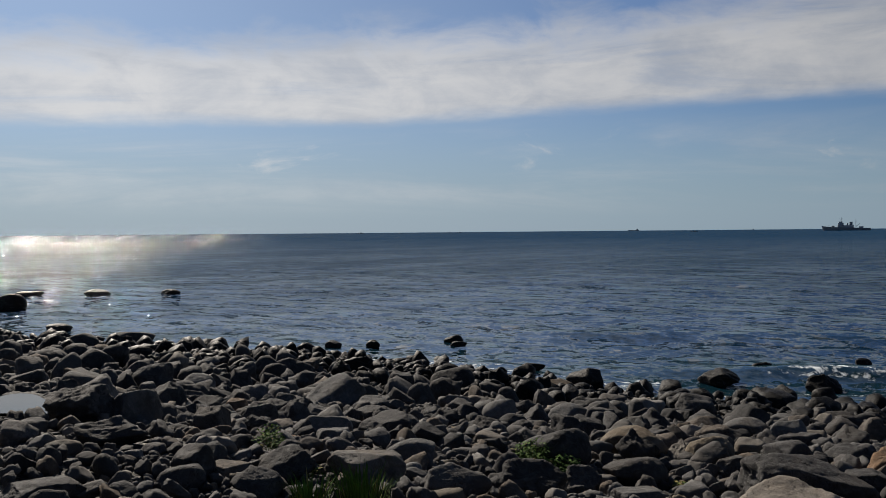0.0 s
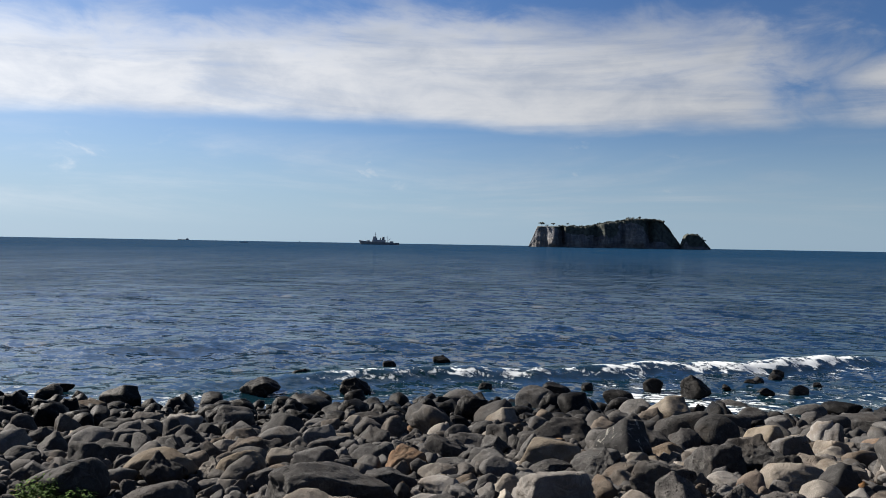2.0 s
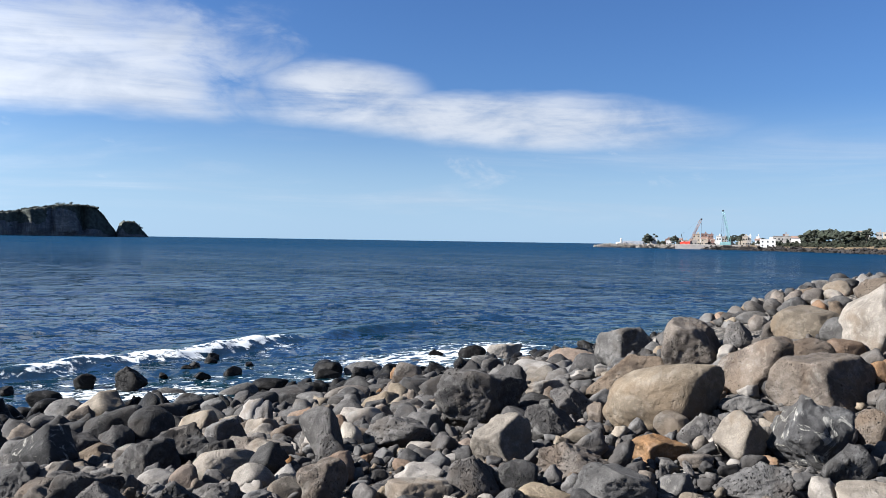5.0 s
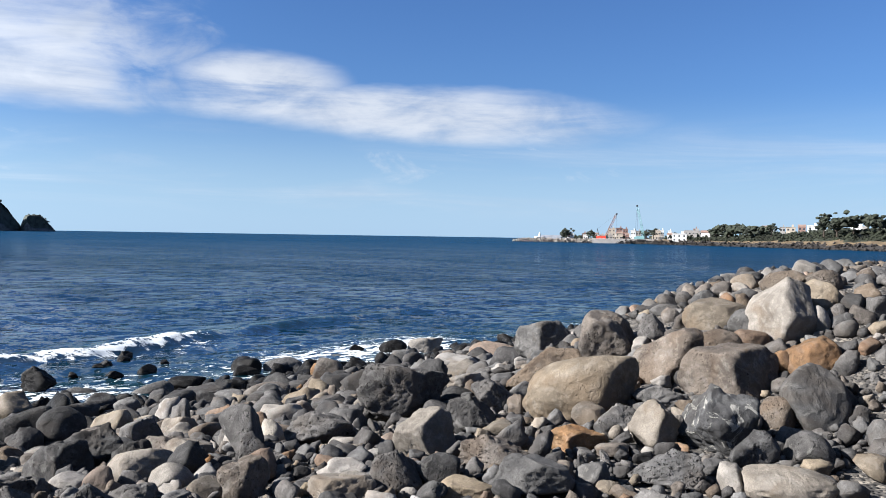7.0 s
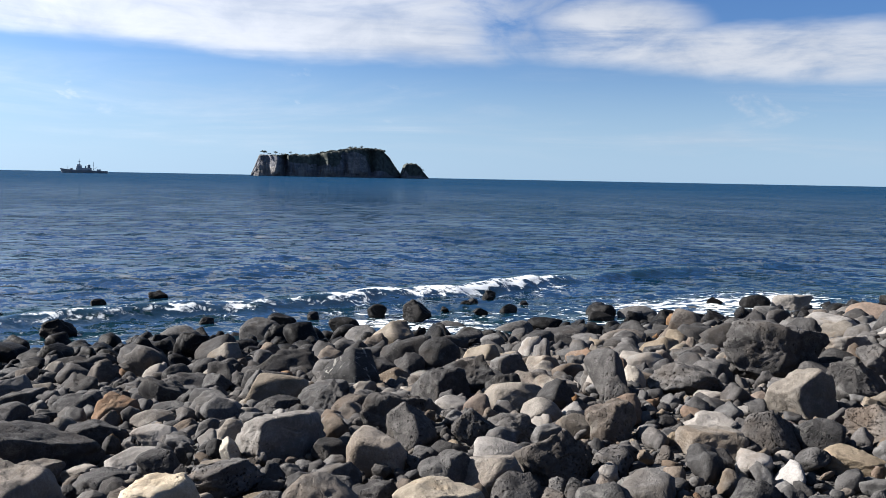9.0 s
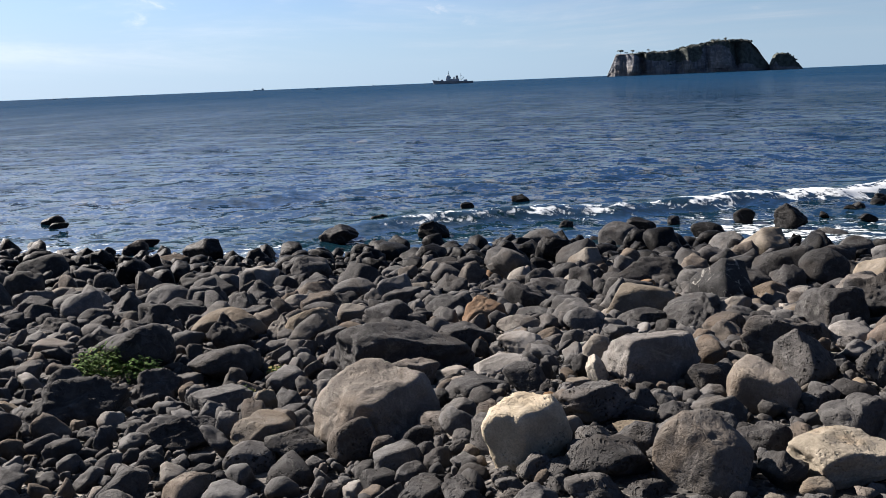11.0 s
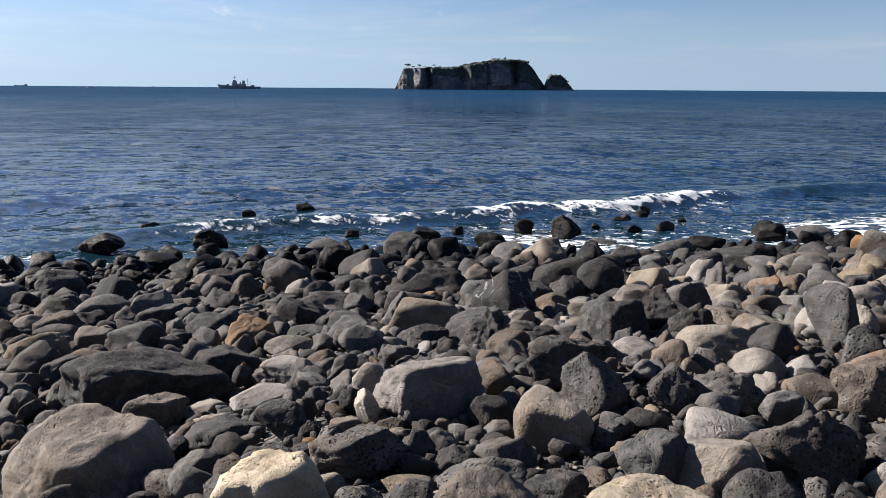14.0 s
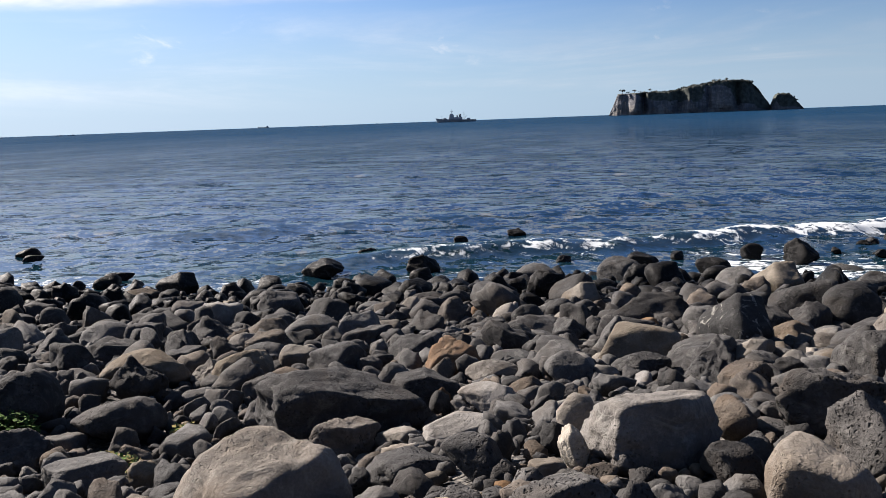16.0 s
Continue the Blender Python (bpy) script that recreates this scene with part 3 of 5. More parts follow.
def stone_shape(level, seed, form, wild=1.0):
    """A stone in a unit box. form 0: lumpy and pitted, 1: sea-worn and smooth, 2: blocky with worn edges."""
    rng = np.random.RandomState(seed)
    d, f = BALL[level]
    n = rng.normal(size=((10, 8, 7)[form], 3))
    if form == 2:
        n = np.concatenate([np.array([[1, 0, 0], [-1, 0, 0], [0, 1, 0], [0, -1, 0], [0, 0, 1], [0, 0, -1.0]]) + rng.normal(0, 0.2, (6, 3)), n[:5]])
    n /= np.linalg.norm(n, axis=1)[:, None]
    h = rng.uniform((0.46, 0.56, 0.7)[form], 1.0, len(n)) if form != 2 else np.concatenate([rng.uniform(0.70, 0.85, 6), rng.uniform(0.84, 1.05, len(n) - 6)])
    p = (40.0, 18.0, 70.0)[form]
    q = np.clip(d @ n.T, 0, None) / h
    r = (np.sum(q ** p, 1) + (1 / 1.15) ** p) ** (-1 / p)
    v = d * r[:, None]
    rough = wild * (0.15, 0.06, 0.08)[form]
    off = rng.uniform(0, 50, 3)
    big = lumps(v * 1.9 + off, seed, 4 if level > 3 else 3, 0.55)
    ridge = np.abs(lumps(v * 3.6 + off, seed + 5, 3))
    v = v * (1 + rough * (1.5 * big - 1.0 * ridge))[:, None]
    if level >= 4:
        # worn hollows: wide shallow scars, and on rough stones many small deep ones
        for count, r0, r1, deep in ((5, 0.16, 0.34, (0.045, 0.02, 0.05)[form]), ((90, 10, 26)[form] if level > 4 else (40, 4, 12)[form], 0.05, 0.13, (0.062, 0.02, 0.035)[form])):
            c = rng.normal(size=(count, 3))
            c /= np.linalg.norm(c, axis=1)[:, None]
            rr = rng.uniform(r0, r1, count)
            near_ = np.sqrt(np.maximum(0, 2 - 2 * d @ c.T)) * (1 + 0.35 * lumps(d * 5 + off, seed + 9, 2))[:, None] / rr
            v = v * (1 - deep * np.max(np.clip(1 - near_ ** 3, 0, 1) * (rr / r1) ** 0.5, axis=1))[:, None]
        v = v * (1 + wild * (0.016, 0.003, 0.012)[form] * lumps(v * 11 + off, seed + 7, 3, 0.6))[:, None]
    v[:, :2] *= (1 - (0.16, 0.10, 0.12)[form] * v[:, 2:3]) if wild <= 1.0 else 1.0
    lo, hi = v.min(0), v.max(0)
    return (v - (lo + hi) / 2) / (hi - lo), f


SHAPES = {}


def boulder_mesh(kind, form, variant, level=5):
    key = (kind, form, variant, level)
    if key not in SHAPES:
        shape = (form, variant, level)
        if shape not in SHAPES:
            SHAPES[shape] = stone_shape(level, 100 + form * 37 + variant, form)
        v, f = SHAPES[shape]
        ob = mesh_object("boulder", v, f, ROCK[kind])
        SHAPES[key] = ob.data
        bpy.data.objects.remove(ob)
    return SHAPES[key]


WORDS = {
    "tan": "tan sandstone-coloured boulder", "buff": "buff grey boulder", "patched": "dark angular boulder with pale patches",
    "dark": "dark basalt boulder", "porous": "grey pitted volcanic boulder", "pale": "pale grey-white stone",
    "cream": "cream white weathered boulder", "ochre": "rusty orange-brown boulder", "grey": "grey boulder", "brown": "brownish grey pitted boulder",
    "wet": "black wet boulder at the water's edge"}
FORMS = ("rough and pitted", "smooth and sea-worn", "blocky with worn edges")
PLACED = []


def boulder(kind, x, y, z, wide, deep, tall, turn, tilt, form):
    i = len(PLACED)
    if form == 2 and deep > 0.7 * wide:
        turn += 35.0
    ob = new("boulder", boulder_mesh(kind, form, (i * 7) % 9, 5 if wide > 0.36 and y < 8 else 4))
    # a boulder reaches down into the shingle
    ob.matrix_basis = pose(x, y, z, 0, -tilt, turn) @ Matrix.Diagonal((wide, deep, tall, 1)) @ pose(0, 0, 0, 0, 0, (i % 2) * 180)
    PLACED.append((x, y, max(wide, deep) * 0.5))
    label = WORDS[kind] + ", " + (FORMS[form] if kind != "wet" else "glistening")
    return tagged(ob, label, "boulder", group="boulders on the beach")


boulder("tan", 0.32, 8.57, 2.27, 0.66, 0.54, 0.44, -2, 0, 1)
boulder("patched", 1.20, 9.57, 2.17, 0.69, 0.68, 0.68, -8, 8, 1)
boulder("dark", -1.61, 6.69, 2.38, 1.12, 0.62, 0.50, 30, -4, 2)
boulder("buff", -1.27, 4.65, 2.71, 0.66, 0.58, 0.48, 14, 0, 2)
boulder("buff", 0.23, 4.94, 2.96, 0.49, 0.43, 0.30, -2, 0, 2)
boulder("porous", 1.02, 4.87, 2.97, 0.33, 0.35, 0.34, -15, 0, 0)
boulder("porous", 1.00, 5.35, 2.92, 0.44, 0.32, 0.37, -13, 0, 0)
boulder("buff", 0.74, 4.42, 2.99, 0.34, 0.29, 0.28, -12, 0, 1)
boulder("porous", -0.05, 4.18, 2.98, 0.38, 0.33, 0.22, 3, 0, 0)
boulder("pale", -0.66, 6.70, 2.40, 0.41, 0.32, 0.24, 8, 0, 1)
boulder("pale", -0.72, 6.13, 2.48, 0.49, 0.36, 0.14, 10, 8, 1)
boulder("cream", -0.06, 4.83, 2.90, 0.09, 0.12, 0.19, 2, 20, 2)
boulder("tan", -0.18, 3.96, 2.94, 0.15, 0.13, 0.12, 6, 0, 1)
boulder("tan", 0.12, 3.94, 2.95, 0.20, 0.13, 0.06, -1, 0, 2)
boulder("porous", 0.38, 3.95, 2.98, 0.36, 0.26, 0.15, -6, 10, 0)
boulder("grey", 1.01, 3.93, 3.01, 0.27, 0.24, 0.24, -19, 0, 0)
boulder("buff", 1.23, 3.92, 3.01, 0.38, 0.24, 0.22, -24, 0, 1)
boulder("pale", 1.42, 4.26, 2.98, 0.34, 0.23, 0.17, -24, -10, 1)
boulder("brown", 1.62, 3.99, 3.05, 0.44, 0.34, 0.34, -30, -15, 0)
boulder("porous", 1.39, 4.76, 2.98, 0.29, 0.29, 0.29, -21, 0, 0)
boulder("porous", 1.67, 4.81, 2.96, 0.38, 0.26, 0.22, -24, 0, 0)
boulder("pale", 1.58, 6.09, 2.74, 0.30, 0.25, 0.18, -17, 0, 1)
boulder("ochre", 1.64, 5.57, 2.87, 0.21, 0.19, 0.25, -20, -20, 1)
boulder("tan", 2.04, 5.93, 2.85, 0.49, 0.39, 0.30, -23, -8, 1)
boulder("tan", 2.56, 6.46, 2.75, 0.40, 0.28, 0.24, -26, 0, 2)
boulder("dark", 2.24, 7.75, 2.52, 0.54, 0.42, 0.53, -18, 0, 0)
boulder("porous", 2.95, 8.92, 2.32, 0.45, 0.47, 0.46, -21, 0, 0)
boulder("porous", 2.85, 6.12, 2.91, 0.36, 0.35, 0.50, -30, 0, 1)
boulder("porous", 2.60, 5.29, 2.97, 0.23, 0.24, 0.36, -32, 0, 1)
boulder("cream", 3.37, 6.62, 2.76, 0.19, 0.25, 0.31, -32, 15, 1)
boulder("buff", 3.56, 9.50, 2.20, 0.40, 0.43, 0.38, -23, 0, 2)
boulder("pale", 2.01, 5.28, 2.91, 0.30, 0.23, 0.22, -26, 0, 1)
boulder("tan", 2.10, 4.86, 2.94, 0.26, 0.22, 0.14, -30, 0, 1)
boulder("brown", 2.24, 4.67, 3.00, 0.31, 0.28, 0.30, -33, 0, 0)
boulder("tan", 3.38, 11.60, 1.86, 0.56, 0.51, 0.48, -18, 0, 1)
boulder("dark", 2.73, 11.40, 1.93, 0.57, 0.51, 0.64, -15, 20, 1)
boulder("dark", 2.35, 12.18, 1.79, 0.99, 0.86, 0.61, -12, 25, 1)
boulder("tan", 3.05, 17.63, 0.98, 1.02, 0.90, 0.80, -10, 15, 1)
boulder("grey", 2.66, 19.66, 0.62, 0.83, 0.80, 0.67, -8, 0, 1)
boulder("dark", 0.30, 23.27, 0.14, 1.13, 1.03, 0.84, -1, 15, 1)
boulder("grey", -1.64, 21.36, 0.36, 1.24, 0.87, 0.73, 5, 0, 1)
boulder("wet", 5.22, 25.66, 0.23, 0.95, 0.80, 0.84, -12, 0, 0)
boulder("wet", 2.74, 24.01, 0.13, 0.94, 0.63, 0.55, -7, 0, 1)
boulder("wet", 0.97, 25.27, 0.11, 0.90, 0.59, 0.48, -2, 0, 1)
boulder("wet", 4.05, 26.50, 0.13, 0.62, 0.50, 0.56, -9, -10, 1)
boulder("wet", -5.08, 24.30, 0.15, 0.97, 0.70, 0.61, 13, 0, 0)
boulder("wet", -7.84, 23.70, 0.15, 1.22, 0.90, 0.60, 19, 0, 0)
boulder("grey", 6.05, 24.38, -0.11, 1.06, 0.66, 0.58, -14, 0, 1)
boulder("grey", 7.77, 23.62, -0.02, 1.21, 0.89, 0.56, -19, 10, 1)
boulder("dark", 6.81, 17.11, 0.99, 1.00, 0.70, 0.48, -23, 0, 2)
boulder("dark", 5.04, 18.50, 0.76, 0.74, 0.58, 0.58, -16, 10, 1)
boulder("wet", 8.77, 23.73, 0.11, 1.15, 0.86, 0.47, -21, 0, 1)
boulder("wet", 11.50, 25.66, 0.13, 1.01, 0.73, 0.54, -25, 0, 1)
boulder("grey", 12.69, 25.35, -0.02, 1.30, 0.92, 0.76, -28, 10, 1)
boulder("dark", 0.52, 12.50, 1.64, 1.15, 0.80, 0.53, -2, 8, 0)
boulder("tan", -0.40, 15.36, 1.17, 0.68, 0.62, 0.57, 2, 10, 1)
boulder("dark", -3.13, 16.00, 0.97, 0.73, 0.45, 0.36, 12, 0, 1)
boulder("grey", -3.80, 14.87, 1.07, 0.59, 0.47, 0.27, 16, 0, 1)
boulder("grey", -3.27, 10.68, 1.80, 0.76, 0.47, 0.40, 20, 0, 1)
boulder("dark", -4.37, 11.97, 1.52, 0.56, 0.47, 0.32, 23, 0, 2)
boulder("dark", -2.89, 11.55, 1.63, 0.66, 0.52, 0.31, 16, 0, 1)
boulder("tan", -2.56, 8.39, 2.13, 0.40, 0.29, 0.35, 20, 15, 1)
boulder("dark", -2.17, 8.23, 2.20, 0.46, 0.43, 0.33, 18, 0, 2)
boulder("grey", -3.11, 8.92, 2.00, 0.46, 0.33, 0.27, 23, 0, 1)
boulder("buff", -3.11, 8.30, 2.11, 0.43, 0.34, 0.28, 25, 0, 1)
boulder("buff", -3.68, 9.81, 1.87, 0.49, 0.32, 0.30, 24, 0, 1)
boulder("dark", -2.46, 7.37, 2.23, 0.37, 0.26, 0.23, 23, 10, 2)
boulder("buff", -0.80, 7.89, 2.23, 0.45, 0.28, 0.20, 8, 0, 1)
boulder("grey", -0.21, 7.52, 2.38, 0.35, 0.32, 0.25, 3, 0, 1)
boulder("brown", 0.88, 6.80, 2.57, 0.31, 0.25, 0.24, -8, 0, 2)
boulder("dark", 0.67, 7.79, 2.37, 0.34, 0.31, 0.27, -5, 0, 1)
boulder("dark", 0.32, 7.66, 2.36, 0.40, 0.33, 0.20, -2, 0, 0)
boulder("dark", -0.86, 11.16, 1.77, 0.89, 0.66, 0.29, 6, 0, 0)
boulder("dark", -1.29, 9.16, 2.03, 0.25, 0.25, 0.34, 10, 0, 1)
boulder("grey", -0.77, 8.81, 2.07, 0.42, 0.28, 0.18, 6, 0, 1)
boulder("dark", -1.78, 9.28, 2.00, 0.51, 0.39, 0.25, 13, 10, 2)
boulder("grey", 0.63, 5.66, 2.78, 0.25, 0.21, 0.16, -7, 0, 1)
boulder("pale", -0.16, 5.86, 2.67, 0.20, 0.14, 0.16, 3, 0, 1)
boulder("brown", -1.42, 6.12, 2.36, 0.42, 0.37, 0.31, 17, 0, 0)
boulder("dark", -0.77, 5.04, 2.70, 0.36, 0.28, 0.12, 13, 0, 2)
boulder("pale", -1.16, 6.34, 2.30, 0.26, 0.23, 0.13, 14, 0, 2)
boulder("dark", -0.45, 4.81, 2.83, 0.26, 0.19, 0.22, 9, 0, 1)
boulder("tan", -0.15, 4.70, 2.86, 0.15, 0.10, 0.08, 4, 0, 2)
boulder("grey", -0.79, 4.57, 2.74, 0.19, 0.16, 0.13, 15, 0, 2)
boulder("dark", -0.99, 4.97, 2.63, 0.17, 0.16, 0.17, 16, 0, 0)
boulder("dark", 0.51, 4.69, 2.92, 0.20, 0.19, 0.14, -7, -10, 2)
boulder("grey", 0.50, 4.14, 2.97, 0.25, 0.20, 0.19, -8, -15, 0)
boulder("dark", 0.96, 4.35, 2.94, 0.14, 0.14, 0.12, -16, 0, 0)
boulder("pale", 2.12, 9.95, 1.99, 0.28, 0.25, 0.26, -13, 0, 1)
boulder("pale", 1.58, 7.99, 2.32, 0.19, 0.14, 0.12, -13, 0, 1)
boulder("brown", 9.76, 17.12, 1.19, 0.76, 0.72, 0.90, -31, 0, 1)
boulder("tan", 6.02, 11.16, 1.98, 0.63, 0.46, 0.47, -31, 0, 1)
boulder("pale", 3.77, 8.47, 2.37, 0.42, 0.28, 0.26, -27, 0, 1)
boulder("grey", 7.30, 14.92, 1.32, 0.63, 0.47, 0.50, -28, 0, 1)
boulder("porous", 3.47, 5.93, 2.92, 0.61, 0.47, 0.32, -29, 0, 0)
boulder("pale", 4.34, 8.37, 2.46, 0.52, 0.48, 0.38, -26, 0, 1)
boulder("porous", 4.57, 6.34, 3.03, 0.87, 0.64, 0.66, -34, 0, 0)
boulder("pale", 9.98, 12.51, 1.98, 0.95, 0.87, 0.66, -38, 15, 1)
boulder("pale", 5.58, 6.62, 2.97, 0.47, 0.37, 0.31, -39, 0, 0)
boulder("porous", 4.46, 5.22, 3.05, 0.45, 0.36, 0.36, -39, 0, 0)
boulder("tan", 3.76, 4.85, 3.05, 0.46, 0.36, 0.33, -36, 20, 2)
boulder("ochre", 15.68, 18.00, 1.22, 1.45, 1.04, 0.66, -41, 0, 1)
boulder("grey", 7.33, 7.36, 3.25, 0.64, 0.64, 0.58, -44, 15, 2)
boulder("brown", 6.76, 5.78, 3.48, 0.70, 0.62, 0.58, -8, 0, 2)
boulder("brown", 5.99, 5.93, 3.19, 0.85, 0.61, 0.46, -44, 18, 0)
boulder("tan", 5.34, 4.81, 3.23, 1.03, 0.67, 0.59, -47, 12, 1)
boulder("brown", 6.45, 4.74, 3.44, 0.80, 0.68, 0.49, -52, 15, 1)
boulder("brown", 6.65, 4.39, 3.53, 0.48, 0.35, 0.39, -55, 25, 1)
boulder("ochre", 6.91, 4.23, 3.60, 0.30, 0.26, 0.24, -57, 0, 2)
boulder("tan", 7.23, 4.14, 3.84, 0.62, 0.68, 0.73, -59, 0, 1)
boulder("brown", 8.17, 4.65, 4.08, 0.50, 0.33, 0.30, -59, 0, 1)
boulder("tan", 7.36, 4.92, 3.77, 0.65, 0.51, 0.36, -55, 8, 1)
boulder("grey", 7.21, 4.51, 3.73, 0.28, 0.31, 0.30, -57, 0, 1)
boulder("dark", 7.78, 5.35, 3.87, 0.28, 0.26, 0.26, -54, 0, 1)
boulder("tan", 8.27, 5.18, 4.05, 0.29, 0.27, 0.23, -57, 15, 1)
boulder("pale", 8.92, 4.84, 4.19, 0.31, 0.24, 0.27, -61, 0, 1)
boulder("grey", 7.69, 5.81, 3.72, 0.32, 0.24, 0.19, -52, 0, 1)
boulder("porous", 7.05, 5.45, 3.59, 0.30, 0.27, 0.35, -51, 0, 0)
boulder("brown", 6.28, 3.97, 3.42, 0.76, 0.67, 0.47, -56, 0, 2)
boulder("ochre", 6.78, 3.57, 3.56, 0.41, 0.37, 0.37, -61, 0, 2)
boulder("ochre", 6.68, 3.80, 3.49, 0.23, 0.25, 0.24, -59, 0, 1)
boulder("pale", 7.42, 3.88, 3.80, 0.22, 0.26, 0.30, -61, 0, 1)
boulder("grey", 6.05, 3.14, 3.35, 0.50, 0.54, 0.53, -61, 0, 1)
boulder("brown", 5.81, 3.29, 3.23, 0.29, 0.28, 0.32, -59, 0, 1)
boulder("patched", 5.19, 3.37, 3.24, 0.56, 0.52, 0.58, -55, 0, 0)
boulder("tan", 4.93, 3.71, 3.19, 0.27, 0.34, 0.38, -51, -25, 2)
boulder("porous", 5.01, 4.13, 3.14, 0.35, 0.30, 0.29, -49, 0, 0)
boulder("grey", 5.77, 4.32, 3.21, 0.49, 0.32, 0.23, -52, 0, 0)
boulder("ochre", 4.54, 4.08, 3.09, 0.40, 0.29, 0.21, -46, 0, 2)
boulder("tan", 5.10, 4.50, 3.11, 0.28, 0.21, 0.22, -47, 10, 1)
boulder("tan", 4.42, 4.76, 3.02, 0.29, 0.22, 0.18, -41, 0, 1)
boulder("brown", 3.82, 4.16, 3.06, 0.50, 0.42, 0.26, -41, 0, 0)
boulder("grey", 3.55, 3.47, 3.11, 0.41, 0.39, 0.26, -44, 0, 2)
boulder("tan", 3.22, 3.69, 3.04, 0.37, 0.27, 0.15, -39, 0, 1)
boulder("dark", 3.26, 4.05, 3.05, 0.29, 0.25, 0.26, -37, 0, 1)
boulder("porous", 2.99, 4.11, 3.06, 0.34, 0.29, 0.31, -34, 0, 0)
boulder("tan", 2.64, 4.16, 3.02, 0.41, 0.26, 0.18, -30, 0, 2)
boulder("pale", 2.91, 4.63, 2.98, 0.36, 0.24, 0.17, -30, 0, 0)
boulder("dark", 5.06, 3.01, 3.14, 0.34, 0.32, 0.31, -58, 0, 0)
boulder("porous", 5.30, 2.76, 3.16, 0.32, 0.31, 0.28, -61, 0, 1)
boulder("porous", 4.41, 3.20, 3.09, 0.48, 0.34, 0.26, -52, 10, 0)
boulder("tan", 3.93, 3.25, 3.03, 0.16, 0.14, 0.12, -48, 0, 1)
boulder("grey", 3.98, 3.42, 3.06, 0.22, 0.21, 0.19, -47, 0, 1)
boulder("tan", 4.73, 2.55, 3.09, 0.55, 0.39, 0.20, -60, 0, 1)
boulder("grey", 5.64, 3.09, 3.15, 0.22, 0.18, 0.15, -60, 0, 1)
boulder("ochre", 10.91, 19.48, 0.79, 0.61, 0.64, 0.63, -29, 0, 2)
boulder("tan", 7.95, 14.43, 1.38, 0.62, 0.45, 0.37, -28, 0, 1)
boulder("dark", 9.40, 15.82, 1.26, 0.63, 0.57, 0.52, -30, 0, 1)
boulder("dark", 15.66, 27.03, -0.20, 0.96, 0.69, 0.50, -30, 0, 1)
boulder("wet", 18.16, 26.96, 0.16, 1.11, 0.90, 0.65, -34, 0, 1)
boulder("pale", 19.43, 26.53, 0.10, 1.47, 1.20, 0.94, -36, 10, 0)
boulder("grey", 17.00, 24.30, 0.20, 1.31, 0.85, 0.53, -35, 0, 2)
boulder("brown", 7.57, 15.70, 1.22, 0.95, 0.80, 0.52, -25, 0, 1)
boulder("grey", 6.94, 15.99, 1.11, 0.72, 0.56, 0.42, -23, 0, 1)
boulder("wet", 11.15, 24.84, 0.09, 0.84, 0.52, 0.44, -24, 0, 1)
boulder("tan", 7.78, 4.06, 3.97, 0.41, 0.38, 0.41, -61, 0, 1)
boulder("brown", 8.32, 4.33, 4.10, 0.38, 0.29, 0.30, -62, 0, 1)
boulder("grey", -9.37, 8.98, 1.88, 1.02, 0.78, 0.47, 44, 25, 2)
boulder("grey", -12.45, 8.67, 1.81, 0.64, 0.50, 0.44, 53, 10, 1)
boulder("dark", -12.71, 7.91, 1.97, 0.79, 0.72, 0.62, 55, 15, 1)
boulder("dark", -11.60, 15.43, 0.95, 1.09, 0.89, 0.72, 36, 0, 1)
boulder("grey", -7.01, 10.05, 1.72, 0.54, 0.46, 0.36, 33, 0, 1)
boulder("dark", -11.01, 12.75, 1.28, 0.48, 0.52, 0.66, 39, 0, 2)
boulder("wet", -10.99, 21.28, 0.18, 1.10, 0.88, 0.69, 26, 0, 1)
boulder("brown", -10.87, 19.34, 0.29, 0.94, 0.69, 0.40, 28, 0, 1)
boulder("grey", -6.44, 11.41, 1.51, 0.62, 0.53, 0.39, 28, 0, 1)
boulder("tan", -3.68, 7.77, 2.21, 0.73, 0.50, 0.37, 23, 0, 1)
boulder("tan", -2.87, 7.89, 2.21, 0.51, 0.46, 0.37, 18, 0, 1)
boulder("dark", -5.81, 6.04, 2.43, 0.59, 0.46, 0.27, 40, 18, 2)
boulder("dark", -5.26, 6.13, 2.39, 0.42, 0.38, 0.28, 37, -10, 1)
boulder("grey", -4.62, 4.99, 2.56, 0.46, 0.40, 0.28, 39, 0, 1)
boulder("buff", -4.24, 3.97, 2.74, 0.58, 0.42, 0.25, 41, -10, 2)
boulder("grey", -3.62, 4.31, 2.65, 0.53, 0.40, 0.29, 35, 0, 1)
boulder("dark", -3.35, 4.87, 2.56, 0.70, 0.45, 0.35, 31, 0, 0)
boulder("dark", -3.11, 6.50, 2.27, 0.61, 0.50, 0.33, 23, 0, 1)
boulder("dark", -4.54, 3.40, 2.83, 0.41, 0.36, 0.21, 47, 18, 2)
boulder("dark", -4.38, 2.99, 2.83, 0.37, 0.27, 0.21, 49, 0, 1)
boulder("dark", -4.90, 2.85, 2.93, 0.26, 0.27, 0.27, 53, 0, 2)
boulder("dark", -4.75, 2.64, 2.89, 0.33, 0.26, 0.19, 54, 0, 1)
boulder("brown", -4.79, 3.06, 2.85, 0.39, 0.28, 0.11, 51, 0, 2)
boulder("dark", -29.45, 18.44, 0.30, 1.91, 1.19, 0.84, 57, 0, 1)
boulder("wet", -27.05, 20.11, 0.13, 1.17, 0.88, 0.54, 52, 0, 1)
boulder("wet", -27.40, 19.44, 0.11, 0.81, 0.63, 0.49, 53, 0, 1)
